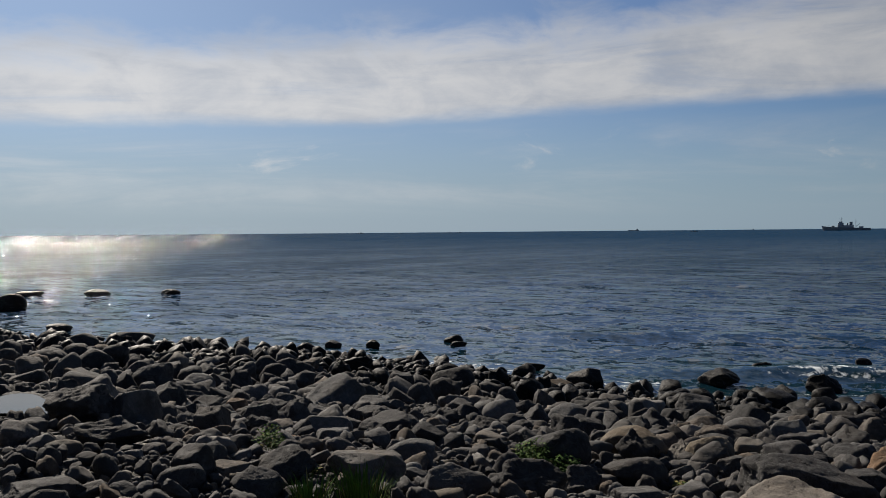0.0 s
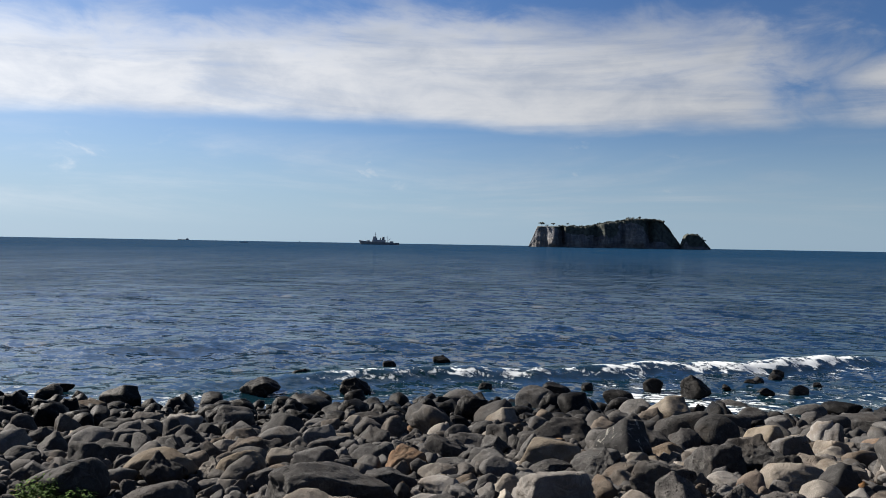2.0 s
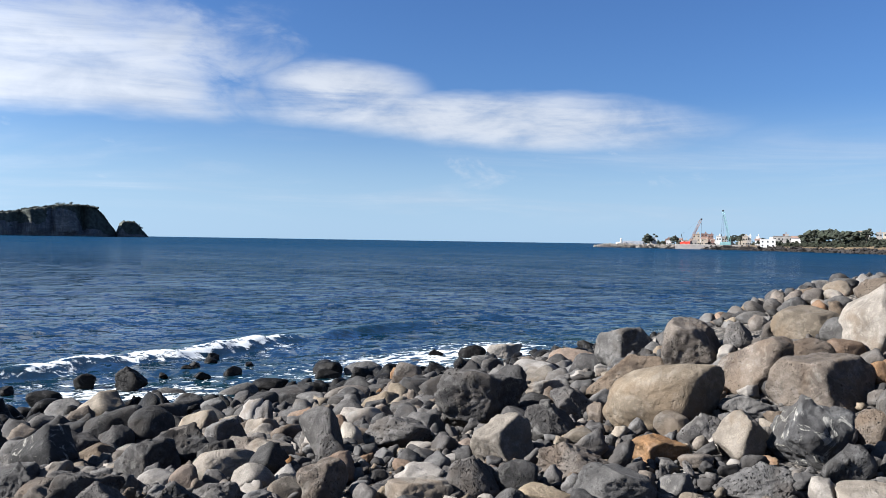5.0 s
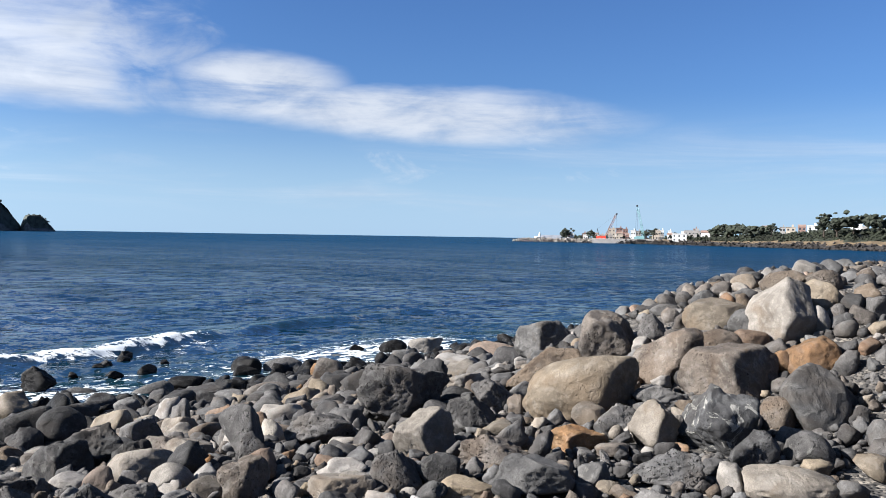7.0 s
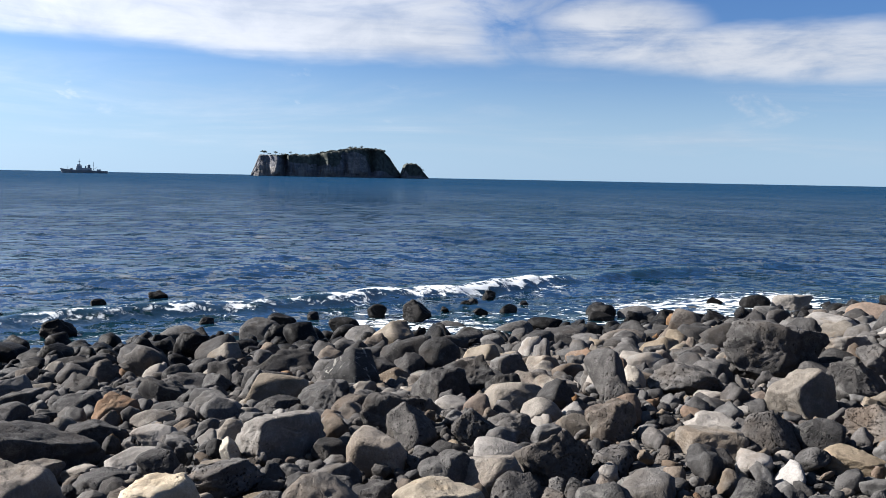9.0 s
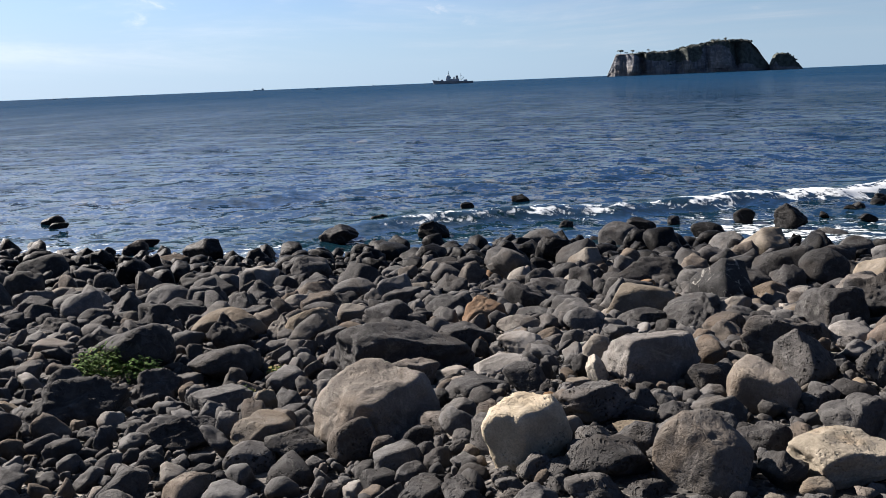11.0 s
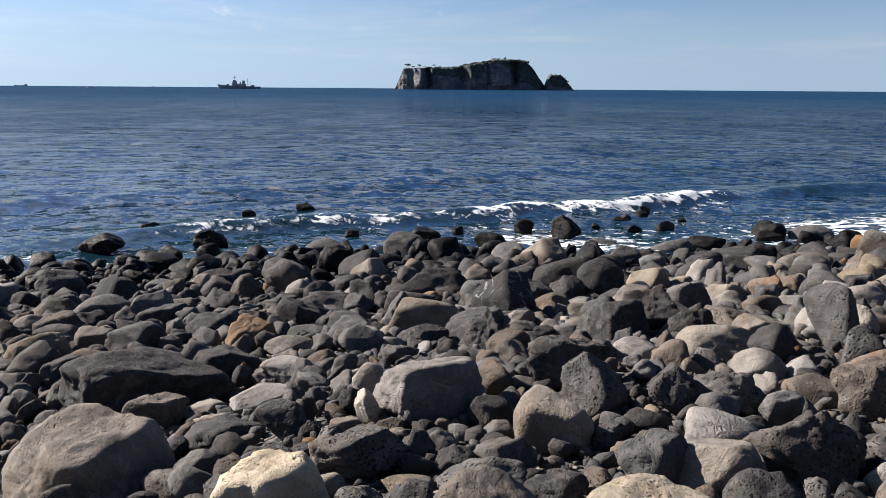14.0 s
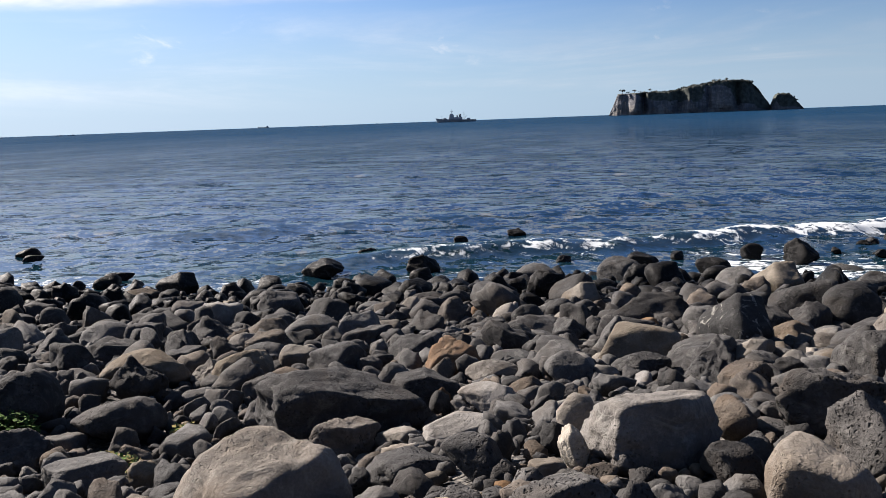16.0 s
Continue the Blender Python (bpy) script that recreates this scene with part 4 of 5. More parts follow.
boulder("wet", -22.90, 23.16, 0.08, 0.68, 0.54, 0.40, 44, 0, 1)
boulder("wet", -21.77, 24.24, 0.08, 0.57, 0.44, 0.40, 41, 0, 1)
boulder("dark", -25.66, 14.09, 1.00, 1.21, 0.94, 0.71, 60, 0, 1)
boulder("tan", -5.92, 2.47, 2.96, 0.28, 0.22, 0.13, 61, 0, 1)
boulder("dark", -5.97, 2.90, 2.98, 0.58, 0.43, 0.28, 58, 0, 0)
boulder("dark", -5.08, 1.86, 2.96, 0.52, 0.36, 0.14, 62, 0, 2)
boulder("grey", -9.92, 5.51, 2.31, 0.49, 0.30, 0.24, 57, 0, 1)
boulder("dark", -14.96, 13.44, 1.19, 1.06, 0.72, 0.63, 46, 0, 1)
boulder("dark", -6.69, 8.95, 1.90, 0.41, 0.36, 0.39, 34, 0, 1)
boulder("dark", -7.71, 5.95, 2.32, 0.29, 0.24, 0.18, 49, 0, 2)
boulder("wet", -53.80, 37.89, 0.13, 1.44, 0.87, 0.53, 54, 0, 1)
boulder("wet", -57.08, 33.87, 0.18, 1.90, 1.31, 0.69, 59, 0, 1)
boulder("wet", -61.45, 30.97, 0.13, 2.16, 1.36, 0.55, 63, 0, 1)
boulder("wet", -51.23, 24.28, 0.37, 2.32, 1.47, 1.28, 64, 0, 1)
boulder("wet", -37.98, 20.27, 0.11, 1.18, 0.79, 0.48, 61, 0, 1)
boulder("wet", -18.93, 26.13, 0.05, 0.72, 0.45, 0.32, 35, 0, 1)
boulder("wet", 7.54, 26.48, 0.06, 0.55, 0.40, 0.31, 0, 0, 0)
boulder("wet", 8.60, 26.70, 0.06, 0.80, 0.58, 0.45, 47, 0, 1)
boulder("wet", 7.55, 28.15, 0.06, 0.55, 0.40, 0.31, 4, 0, 0)
boulder("wet", 8.63, 29.40, 0.06, 0.55, 0.40, 0.31, 51, 0, 1)
boulder("wet", 17.10, 27.90, 0.06, 0.65, 0.47, 0.36, 8, 0, 0)
boulder("wet", -4.95, 29.60, 0.06, 0.62, 0.45, 0.35, 55, 0, 1)
boulder("wet", -3.20, 31.40, 0.06, 0.70, 0.50, 0.39, 12, 0, 0)
boulder("wet", 11.70, 26.50, 0.06, 0.95, 0.68, 0.53, 59, 0, 1)
boulder("wet", -7.20, 26.40, 0.06, 1.00, 0.72, 0.56, 16, 0, 0)
boulder("wet", 7.90, 28.75, 0.06, 0.60, 0.43, 0.34, 63, 0, 1)
boulder("wet", 9.00, 30.50, 0.06, 0.60, 0.43, 0.34, 20, 0, 0)
boulder("wet", -19.80, 27.00, 0.06, 0.90, 0.65, 0.50, 67, 0, 1)
boulder("wet", 18.80, 27.70, 0.06, 0.85, 0.61, 0.48, 24, 0, 0)
boulder("wet", 6.50, 27.20, 0.06, 0.40, 0.29, 0.22, 71, 0, 1)
boulder("wet", 9.60, 28.00, 0.06, 0.45, 0.32, 0.25, 28, 0, 0)
boulder("wet", 2.00, 26.30, 0.06, 0.50, 0.36, 0.28, 75, 0, 1)
boulder("wet", -1.20, 25.60, 0.06, 0.55, 0.40, 0.31, 32, 0, 0)
boulder("wet", -13.69, 23.01, 0.05, 0.76, 0.44, 0.31, 30, 0, 1)
boulder("cream", -0.36, 3.72, 3.02, 0.35, 0.30, 0.31, 7, 10, 2)
boulder("cream", 0.90, 3.58, 3.05, 0.41, 0.30, 0.20, -17, 5, 2)
boulder("buff", 0.35, 3.45, 3.06, 0.37, 0.29, 0.34, -7, 0, 1)
boulder("dark", 0.00, 3.50, 3.02, 0.35, 0.26, 0.19, 0, 0, 0)
boulder("brown", -1.30, 4.25, 2.70, 0.26, 0.26, 0.28, 21, 0, 1)
boulder("tan", -1.84, 4.36, 2.66, 0.33, 0.28, 0.20, 27, 10, 2)
boulder("porous", -1.60, 4.24, 2.66, 0.34, 0.24, 0.19, 25, 0, 0)
boulder("dark", -0.94, 4.23, 2.73, 0.16, 0.12, 0.15, 15, 0, 1)
boulder("dark", -2.34, 4.41, 2.62, 0.44, 0.30, 0.18, 33, 0, 0)
boulder("grey", -2.61, 5.40, 2.41, 0.44, 0.29, 0.15, 29, 0, 2)
boulder("dark", -3.33, 5.77, 2.33, 0.43, 0.33, 0.30, 34, 0, 0)
boulder("tan", -2.63, 8.64, 2.06, 0.32, 0.25, 0.31, 19, 10, 1)
boulder("grey", -5.96, 10.67, 1.68, 0.68, 0.46, 0.42, 31, 0, 1)
boulder("dark", -4.38, 12.43, 1.43, 0.60, 0.43, 0.30, 21, 0, 2)
boulder("dark", 0.63, 3.79, 2.99, 0.23, 0.18, 0.12, -12, 0, 0)
boulder("dark", 0.64, 3.46, 3.02, 0.17, 0.18, 0.17, -13, -15, 0)



# ---- loose stones that fill the beach ----
class Scatter:
    """Throws stones on the beach so that they hardly overlap."""

    def __init__(self, seed):
        self.rng, self.cell, self.grid = np.random.RandomState(seed), 0.6, {}
        for p in PLACED:
            self.keep(*p)
        for p in ((-4.05, 6.25, 0.2), (-3.68, 6.22, 0.14), (-3.77, 3.38, 0.16), (-3.97, 3.09, 0.12), (-5.19, 3.84, 0.12), (-2.69, 5.68, 0.15), (-8.35, 3.25, 0.62), (-7.6, 2.85, 0.3)):
            self.keep(*p)

    def keep(self, x, y, r):
        self.grid.setdefault((int(x // self.cell), int(y // self.cell)), []).append((x, y, r))

    def free(self, x, y, r, slack):
        cx, cy = int(x // self.cell), int(y // self.cell)
        for i in range(cx - 2, cx + 3):
            for j in range(cy - 2, cy + 3):
                for a, b, c in self.grid.get((i, j), ()):
                    if (a - x) ** 2 + (b - y) ** 2 < ((c + r) * slack) ** 2:
                        return False
        return True

    def throw(self, tries, near, far, r0, r1, slack, power=1.6):
        """Stones between two distances from the standing place, most of them small."""
        got = []
        d = np.sqrt(self.rng.uniform(near ** 2, far ** 2, tries))
        a = np.radians(self.rng.uniform(-72, 70, tries))
        size = r0 + (r1 - r0) * self.rng.uniform(0, 1, tries) ** power
        for x, y, r in zip(d * np.sin(a), d * np.cos(a), size):
            u = float(shore_u(x, y))
            if u < 1.2 or u > 23.0 or (u > 21.2 and self.rng.uniform() < 0.7):
                continue
            if x > 5.5 and u < 8 and r > 0.14:
                continue
            if self.free(x, y, r, slack):
                self.keep(x, y, r)
                got.append((x, y, r, u))
        return got


def pick(rng, x, u):
    """Which stone lies here: darker to the left, where dark kinds partly stand in for backlit shade, wet at the edge of
    the sea, tan and pale to the right.
    """
    if u > 16.2 + rng.uniform(-2.8, 1.6) + 0.25 * min(max(x, 0), 9):
        return "wet"
    t = min(max((x + 1) / 12, 0), 1)
    names = ("dark", "porous", "grey", "brown", "tan", "pale", "ochre")
    # dark share on the left: basalt, and in part backlit shade put into colour
    left = np.array((0.40, 0.19, 0.25, 0.10, 0.035, 0.020, 0.008))
    right = np.array((0.15, 0.23, 0.20, 0.16, 0.14, 0.08, 0.04))
    p = left * (1 - t) + right * t
    p[0] += 1.1 * min(max((u - 8.5 - 0.35 * max(x, 0)) / 6, 0), 1)
    return names[int(np.searchsorted(np.cumsum(p / p.sum()), rng.uniform()).clip(0, 6))]


LOOSE_NAMES = list(LOOSE)


def joined_stones(name, stones, level, seed, label, sink=0.25):
    rng = np.random.RandomState(seed)
    shapes = [stone_shape(level, 300 + seed * 20 + i, (0, 2, 0, 0, 2, 1)[i % 6], 1.6) for i in range(18)]
    vs, fs, ms, base = [], [], [], 0
    for x, y, r, u in stones:
        v, f = shapes[rng.randint(len(shapes))]
        s = 2 * r * np.array((1.0, rng.uniform(0.55, 1.0), rng.uniform(0.4, 0.85)))
        m = np.array(Euler((rng.normal(0, 0.55), rng.normal(0, 0.55), rng.uniform(0, 6.28))).to_matrix())
        c = np.array((x, y, float(ground_z(x, y)) + s[2] * (0.5 - sink) + rng.uniform(0, 0.35) * r))
        vs.append((v * s) @ m.T + c)
        fs.append(f + base)
        ms.append(np.full(len(f), LOOSE_NAMES.index(pick(rng, x, u))))
        base += len(v)
    ob = mesh_object(name, np.concatenate(vs), np.concatenate(fs), list(LOOSE.values()), index=np.concatenate(ms))
    return tagged(ob, label, "stones", kind="stuff")


def behind(seed, tries, r0, r1, power):
    """The same stones go on round and behind the standing place."""
    rng, got = np.random.RandomState(seed), []
    for x, y, r in zip(rng.uniform(-16, 16, tries), rng.uniform(-14, 4.5, tries), r0 + (r1 - r0) * rng.uniform(0, 1, tries) ** power):
        u, d = float(shore_u(x, y)), math.hypot(x, y - 0.4)
        if u < 2.4 + 0.5 * rng.uniform() and (d > 1.9 or r < 0.12) and scatter.free(x, y, r, 0.8):
            scatter.keep(x, y, r)
            got.append((x, y, r, u))
    return got


scatter = Scatter(4)
coarse_far = scatter.throw(30000, 13.0, 60.0, 0.14, 0.43, 0.68, 2.0)
coarse_mid = scatter.throw(9000, 7.5, 13.0, 0.10, 0.32, 0.68, 2.2)
middle = scatter.throw(9000, 2.6, 8.5, 0.06, 0.15, 0.76, 2.0)
small_far = scatter.throw(18000, 8.0, 30.0, 0.07, 0.17, 0.70, 1.3)
small_near = scatter.throw(20000, 2.4, 9.0, 0.032, 0.075, 0.74, 1.4)
pebbles = scatter.throw(26000, 2.4, 6.5, 0.014, 0.038, 0.85, 1.2)
joined_stones("shore_stones", [q for q in coarse_far if q[1] < 26 and abs(q[0]) < 16], 3, 1, "dark rounded stones crowded down to the waterline")
joined_stones("outer_stones", [q for q in coarse_far if not (q[1] < 26 and abs(q[0]) < 16)], 2, 8, "dark stones along the more distant shore")
joined_stones("lesser_stones", [q for q in coarse_mid if q[2] <= 0.20], 3, 9, "smaller mixed stones covering the beach")
joined_stones("filling_stones", small_far, 2, 3, "small rounded stones wedged between boulders")
joined_stones("cobbles", small_near, 2, 4, "fist-sized cobbles wedged between boulders", 0.2)
joined_stones("inland_stones", behind(12, 9000, 0.12, 0.34, 1.8) + behind(13, 26000, 0.04, 0.12, 1.4), 2, 7, "grey and brown stones covering the upper beach")
joined_stones("pebbles", pebbles, 2, 5, "small pebbles lying in the gravel", 0.2)

# the larger loose boulders farther down the beach
rng = np.random.RandomState(78)
for i, (x, y, r, u) in enumerate(q for q in coarse_mid if q[2] > 0.20):
    wide, tall = 2 * r, 2 * r * rng.uniform(0.5, 0.9)
    boulder(pick(rng, x, u), x, y, float(ground_z(x, y)) + tall * 0.3, wide, wide * rng.uniform(0.6, 1.0), tall, rng.uniform(0, 360), rng.normal(0, 14), (0, 2, 0, 1)[i % 4])

# nearest middling stones, each one a piece of the beach
rng = np.random.RandomState(77)
middle.sort(key=lambda s: s[0] ** 2 + (s[1] - 2) ** 2)
for i, (x, y, r, u) in enumerate(middle[:300]):
    kind = pick(rng, x, u)
    ob = new("stone", boulder_mesh(kind, (0, 2, 1, 0, 2)[i % 5], rng.randint(9), 4 if i < 120 else 3))
    s = 2 * r * np.array((1.0, rng.uniform(0.7, 1.0), rng.uniform(0.55, 0.85)))
    ob.matrix_basis = pose(x, y, float(ground_z(x, y)) + s[2] * 0.28, rng.normal(0, 12), rng.normal(0, 12), rng.uniform(0, 360)) @ Matrix.Diagonal((*s, 1))
    ob.parent = ground
if len(middle) > 300:
    joined_stones("round_stones", middle[300:], 3, 6, "rounded grey and brown stones among boulders")

# ---- weeds among the stones ----
def weed(x, y, width, tall, blades, seed, mats, label, grassy=False):
    rng = np.random.RandomState(seed)
    z = float(ground_z(x, y)) + 0.02
    base = root("weed", x, y, z)
    tagged(base, label, "plant", group="weeds between boulders")
    for mat, share in mats:
        v, f = [], []
        for _ in range(int(blades * share)):
            a, d = rng.uniform(0, 6.28), width * 0.5 * math.sqrt(rng.uniform())
            px, py = d * math.cos(a), d * math.sin(a)
            if grassy:
                h, w = tall * rng.uniform(0.5, 1.0), 0.006 * rng.uniform(0.7, 1.4)
                lean = np.array((math.cos(a), math.sin(a))) * rng.uniform(0.1, 0.6) * h
                side = np.array((-math.sin(a), math.cos(a))) * w
                b = len(v)
                v += [(px - side[0], py - side[1], 0), (px + side[0], py + side[1], 0), (px + side[0] * .8 + lean[0] * .4, py + side[1] * .8 + lean[1] * .4, h * .6), (px - side[0] * .8 + lean[0] * .4, py - side[1] * .8 + lean[1] * .4, h * .6), (px + lean[0], py + lean[1], h), (px + lean[0], py + lean[1], h * .99)]
                f += [(b, b + 1, b + 2, b + 3), (b + 3, b + 2, b + 4, b + 5)]
            else:
                h = tall * (1 - 0.5 * (2 * d / width) ** 2) * rng.uniform(0.25, 1.0)
                L, w = rng.uniform(0.022, 0.05), rng.uniform(0.008, 0.018)
                t, e = rng.uniform(0, 6.28), rng.uniform(-0.4, 0.9)
                ax = np.array((math.cos(t) * math.cos(e), math.sin(t) * math.cos(e), math.sin(e)))
                sd_ = np.array((-math.sin(t), math.cos(t), rng.uniform(-0.4, 0.4)))
                o = np.array((px, py, h))
                b = len(v)
                v += [o, o + ax * L * .5 + sd_ * w, o + ax * L + np.array((0, 0, -0.006)), o + ax * L * .5 - sd_ * w]
                f += [(b, b + 1, b + 2, b + 3)]
                if rng.uniform() < 0.3:
                    b = len(v)
                    v += [np.array((px * .4, py * .4, 0)), np.array((px * .4 + .004, py * .4, 0)), o + (0.003, 0, 0), o]
                    f += [(b, b + 1, b + 2, b + 3)]
        mesh_object("foliage", np.array(v), f, mat, smooth=False, parent=base)
    return base


GREEN = [(MAT["leaf"], 0.93), (MAT["straw"], 0.07)]
DRY = [(MAT["leaf"], 0.5), (MAT["straw"], 0.5)]
weed(-4.05, 6.25, 0.50, 0.28, 620, 1, GREEN, "green leafy weed growing between beach boulders")
weed(-3.68, 6.22, 0.34, 0.22, 260, 9, GREEN, "green leafy weed growing between beach boulders")
weed(-3.77, 3.38, 0.36, 0.28, 170, 2, GREEN, "tuft of green grass growing between beach stones", True)
weed(-3.97, 3.09, 0.26, 0.22, 110, 3, GREEN, "tuft of green grass growing between beach stones", True)
weed(-5.19, 3.84, 0.26, 0.22, 200, 4, GREEN, "green leafy weed growing between beach boulders")
weed(-7.07, 3.74, 0.34, 0.14, 200, 5, DRY, "low half-dry weed between dark stones")
weed(-2.69, 5.68, 0.36, 0.10, 300, 6, DRY, "low half-dry weed between dark stones")
weed(-2.65, 6.49, 0.18, 0.10, 110, 7, DRY, "low half-dry weed between dark stones")
weed(-4.45, 3.55, 0.18, 0.12, 110, 8, DRY, "low half-dry weed between dark stones")


# ---- small water left between the stones ----
def pool(x, y, rx, ry, seed):
    rng = np.random.RandomState(seed)
    z = float(ground_z(x, y)) + 0.12
    a = np.linspace(0, 2 * np.pi, 40, endpoint=False)
    k = 1 + 0.16 * np.sin(3 * a + 1) + 0.1 * np.sin(5 * a + rng.uniform(0, 6))
    bm = bmesh.new()
    bm.faces.new([bm.verts.new((x + rx * q * math.cos(t), y + ry * q * math.sin(t), z)) for t, q in zip(a, k)])
    me = bpy.data.meshes.new("tide_pool")
    bm.to_mesh(me), bm.free()
    me.materials.append(MAT["pool"])
    return tagged(new("tide_pool", me), "still shallow tide pool between dark stones", "pool", kind="structure")


pool(-8.35, 3.28, 0.62, 0.42, 1)


# ---- island ----
def profile(x, xs, zs):
    return np.interp(x, xs, zs)


def island(name, x0, y0, xs, hs, depth, veg, pale, seed, label, bump=1.0, gullies=()):
    """A cliffed island: for each step along it a cross-section from the near shore over the top to the far shore."""
    n, m = 240, 44
    lx = np.linspace(xs[0], xs[-1], n)
    H = profile(lx, xs, hs) * (1 + 0.02 * value_noise(lx / 9, lx * 0, seed, 3))
    half = np.interp(lx, [xs[0], xs[0] + 0.05 * (xs[-1] - xs[0]), xs[0] + 0.16 * (xs[-1] - xs[0]), xs[-1] - 0.18 * (xs[-1] - xs[0]), xs[-1]], [0.45, 0.66, 0.8, 0.8, 0.05]) * depth * 0.5
    v = np.zeros((m, n, 3))
    for j in range(m):
        t = j / (m - 1)
        if t < 0.62:
            k = t / 0.62
            lean = 0.30 * np.interp(lx, [xs[0], 0.55 * xs[-1], xs[-1]], [0.6, 0.8, 2.2])
            gully = sum(a * np.exp(-((lx - c) / w) ** 2) for a, c, w in gullies)
            rib = gully * (1 - 0.4 * k) + 5.0 * value_noise(lx / 5.5, lx * 0 + k * 1.2, seed + 1, 3) + 7 * value_noise(lx / 26, lx * 0 + k * 1.5, seed + 2, 2) + 3 * value_noise(lx / 14, lx * 0 + k * 7, seed + 5, 2)
            z = H * (0.02 + 0.98 * k ** 0.85)
            y = -half + lean * z * 1.0 + bump * rib * np.sin(min(1, k * 6) * 1.57)
            x = lx
        elif t < 0.8:
            k = (t - 0.62) / 0.18
            z = H * (1 + 0.03 * np.sin(k * 3.1)) + 1.5 * value_noise(lx / 8, lx * 0 + k * 4, seed + 3, 3)
            y = (-half + 0.30 * H * 1.0) * (1 - k) + half * 0.7 * k
            x = lx
        else:
            k = (t - 0.8) / 0.2
            z = H * (1 - k) - 3 * k
            y = half * (0.7 + 0.4 * k)
            x = lx
        v[j] = np.stack([x0 + x, y0 + y, z - (2.0 if j == 0 else 0)], -1)
    v[0, :, 2] = -3
    f = grid_faces(m, n)
    c = v.reshape(-1, 3)[f].mean(1)
    rel = c[:, 2] / np.maximum(1, np.interp(c[:, 0] - x0, lx, H))
    line = np.interp(c[:, 0] - x0, *veg) + 0.22 * value_noise(c[:, 0] / 14, c[:, 2] / 9, seed + 4, 3)
    tall = np.interp(c[:, 0] - x0, *pale) + 0.30 * value_noise(c[:, 0] / 9, c[:, 2] / 30, seed + 6, 3)
    idx = np.where((rel > line) | (c[:, 1] > y0), 2, np.where(rel < tall, 1, 0))
    ob = mesh_object(name, v.reshape(-1, 3), f, [MAT["cliff"], MAT["scree"], MAT["wood"]], index=idx)
    return tagged(ob, label, "island", kind="")


ix = [0, 10, 23, 60, 100, 160, 198, 236, 273, 300, 344, 360, 373, 392, 404, 413]
ih = [1, 22, 55, 56, 55, 56, 65, 71, 77, 77, 76, 66, 54, 30, 16, 1]
isle = island("island", 0, 2300, ix, ih, 210,
              ([0, 90, 100, 230, 245, 300, 320, 413], [0.98, 0.95, 0.62, 0.50, 0.78, 0.80, 0.22, 0.12]),
              ([0, 20, 95, 110, 180, 240, 255, 300, 310, 413], [0.7, 0.55, 0.5, 0.35, 0.35, 0.1, 0.75, 0.7, 0.1, 0.0]), 31,
              "dark steep island with pale columnar cliffs and a wooded top",
              gullies=((34, 88, 7), (-12, 66, 14), (16, 178, 9), (-12, 205, 14), (14, 246, 6), (-16, 284, 20), (22, 318, 8)))
sx = [0, 8, 14, 20, 45, 52, 62, 84]
sh = [1, 20, 36, 40, 38, 33, 20, 1]
stack = island("islet", 403, 2290, sx, sh, 70, ([0, 14, 20, 84], [0.9, 0.7, 0.35, 0.25]), ([0, 16, 26, 84], [0.6, 0.5, 0.1, 0.0]), 41,
               "small dark rocky islet standing off the island", 0.4)


def clump_mesh(rng, n, spread, r0, r1, flat_=0.7):
    """Crown of many small leafy clumps with gaps."""
    d, f = BALL[1]
    vs, fs, b = [], [], 0
    for _ in range(n):
        o = rng.normal(0, 1, 3) * np.array(spread)
        r = rng.uniform(r0, r1)
        k = 1 + 0.35 * rng.normal(0, 1, len(d))[:, None]
        vs.append(d * np.clip(k, 0.4, 1.7) * np.array((r, r, r * flat_)) + o)
        fs.append(f + b)
        b += len(d)
    return np.concatenate(vs), np.concatenate(fs)


def tree(x, y, z, tall, wide, seed, label, lift=0.55, clumps=26, leaf="wood"):
    rng = np.random.RandomState(seed)
    base = root("tree", x, y, z)
    tagged(base, label, "tree")
    bm = bmesh.new()
    top = Vector((rng.uniform(-.1, .1) * tall, 0, tall * 0.7))
    rod(bm, (0, 0, -1), top, tall * 0.045, tall * 0.02, 7)
    for _ in range(4):
        a = rng.uniform(0, 6.28)
        rod(bm, top * rng.uniform(0.55, 0.95), (wide * .35 * math.cos(a), wide * .35 * math.sin(a), tall * rng.uniform(.65, .9)), tall * .018, tall * .008, 5)
    part("trunk", bm, MAT["bark"], base)
    v, f = clump_mesh(rng, clumps, (wide * .24, wide * .24, tall * (1 - lift) * .22), wide * .07, wide * .16)
    v[:, 2] += tall * (lift + (1 - lift) * .5)
    mesh_object("crown", v, f, MAT[leaf], smooth=False, parent=base)
    return base


def woods(name, spots, r0, r1, seed, label, mat=None):
    """Far scrub and trees that nobody could count, in one mesh."""
    rng = np.random.RandomState(seed)
    vs, fs, b = [], [], 0
    for x, y, z in spots:
        r = rng.uniform(r0, r1)
        v, f = clump_mesh(rng, 5, (r * .6, r * .6, r * .35), r * .35, r * .7, 0.8)
        vs.append(v + np.array((x, y, z)))
        fs.append(f + b)
        b += len(v)
    return tagged(mesh_object(name, np.concatenate(vs), np.concatenate(fs), mat or MAT["wood"], smooth=False), label, "woods", kind="stuff")


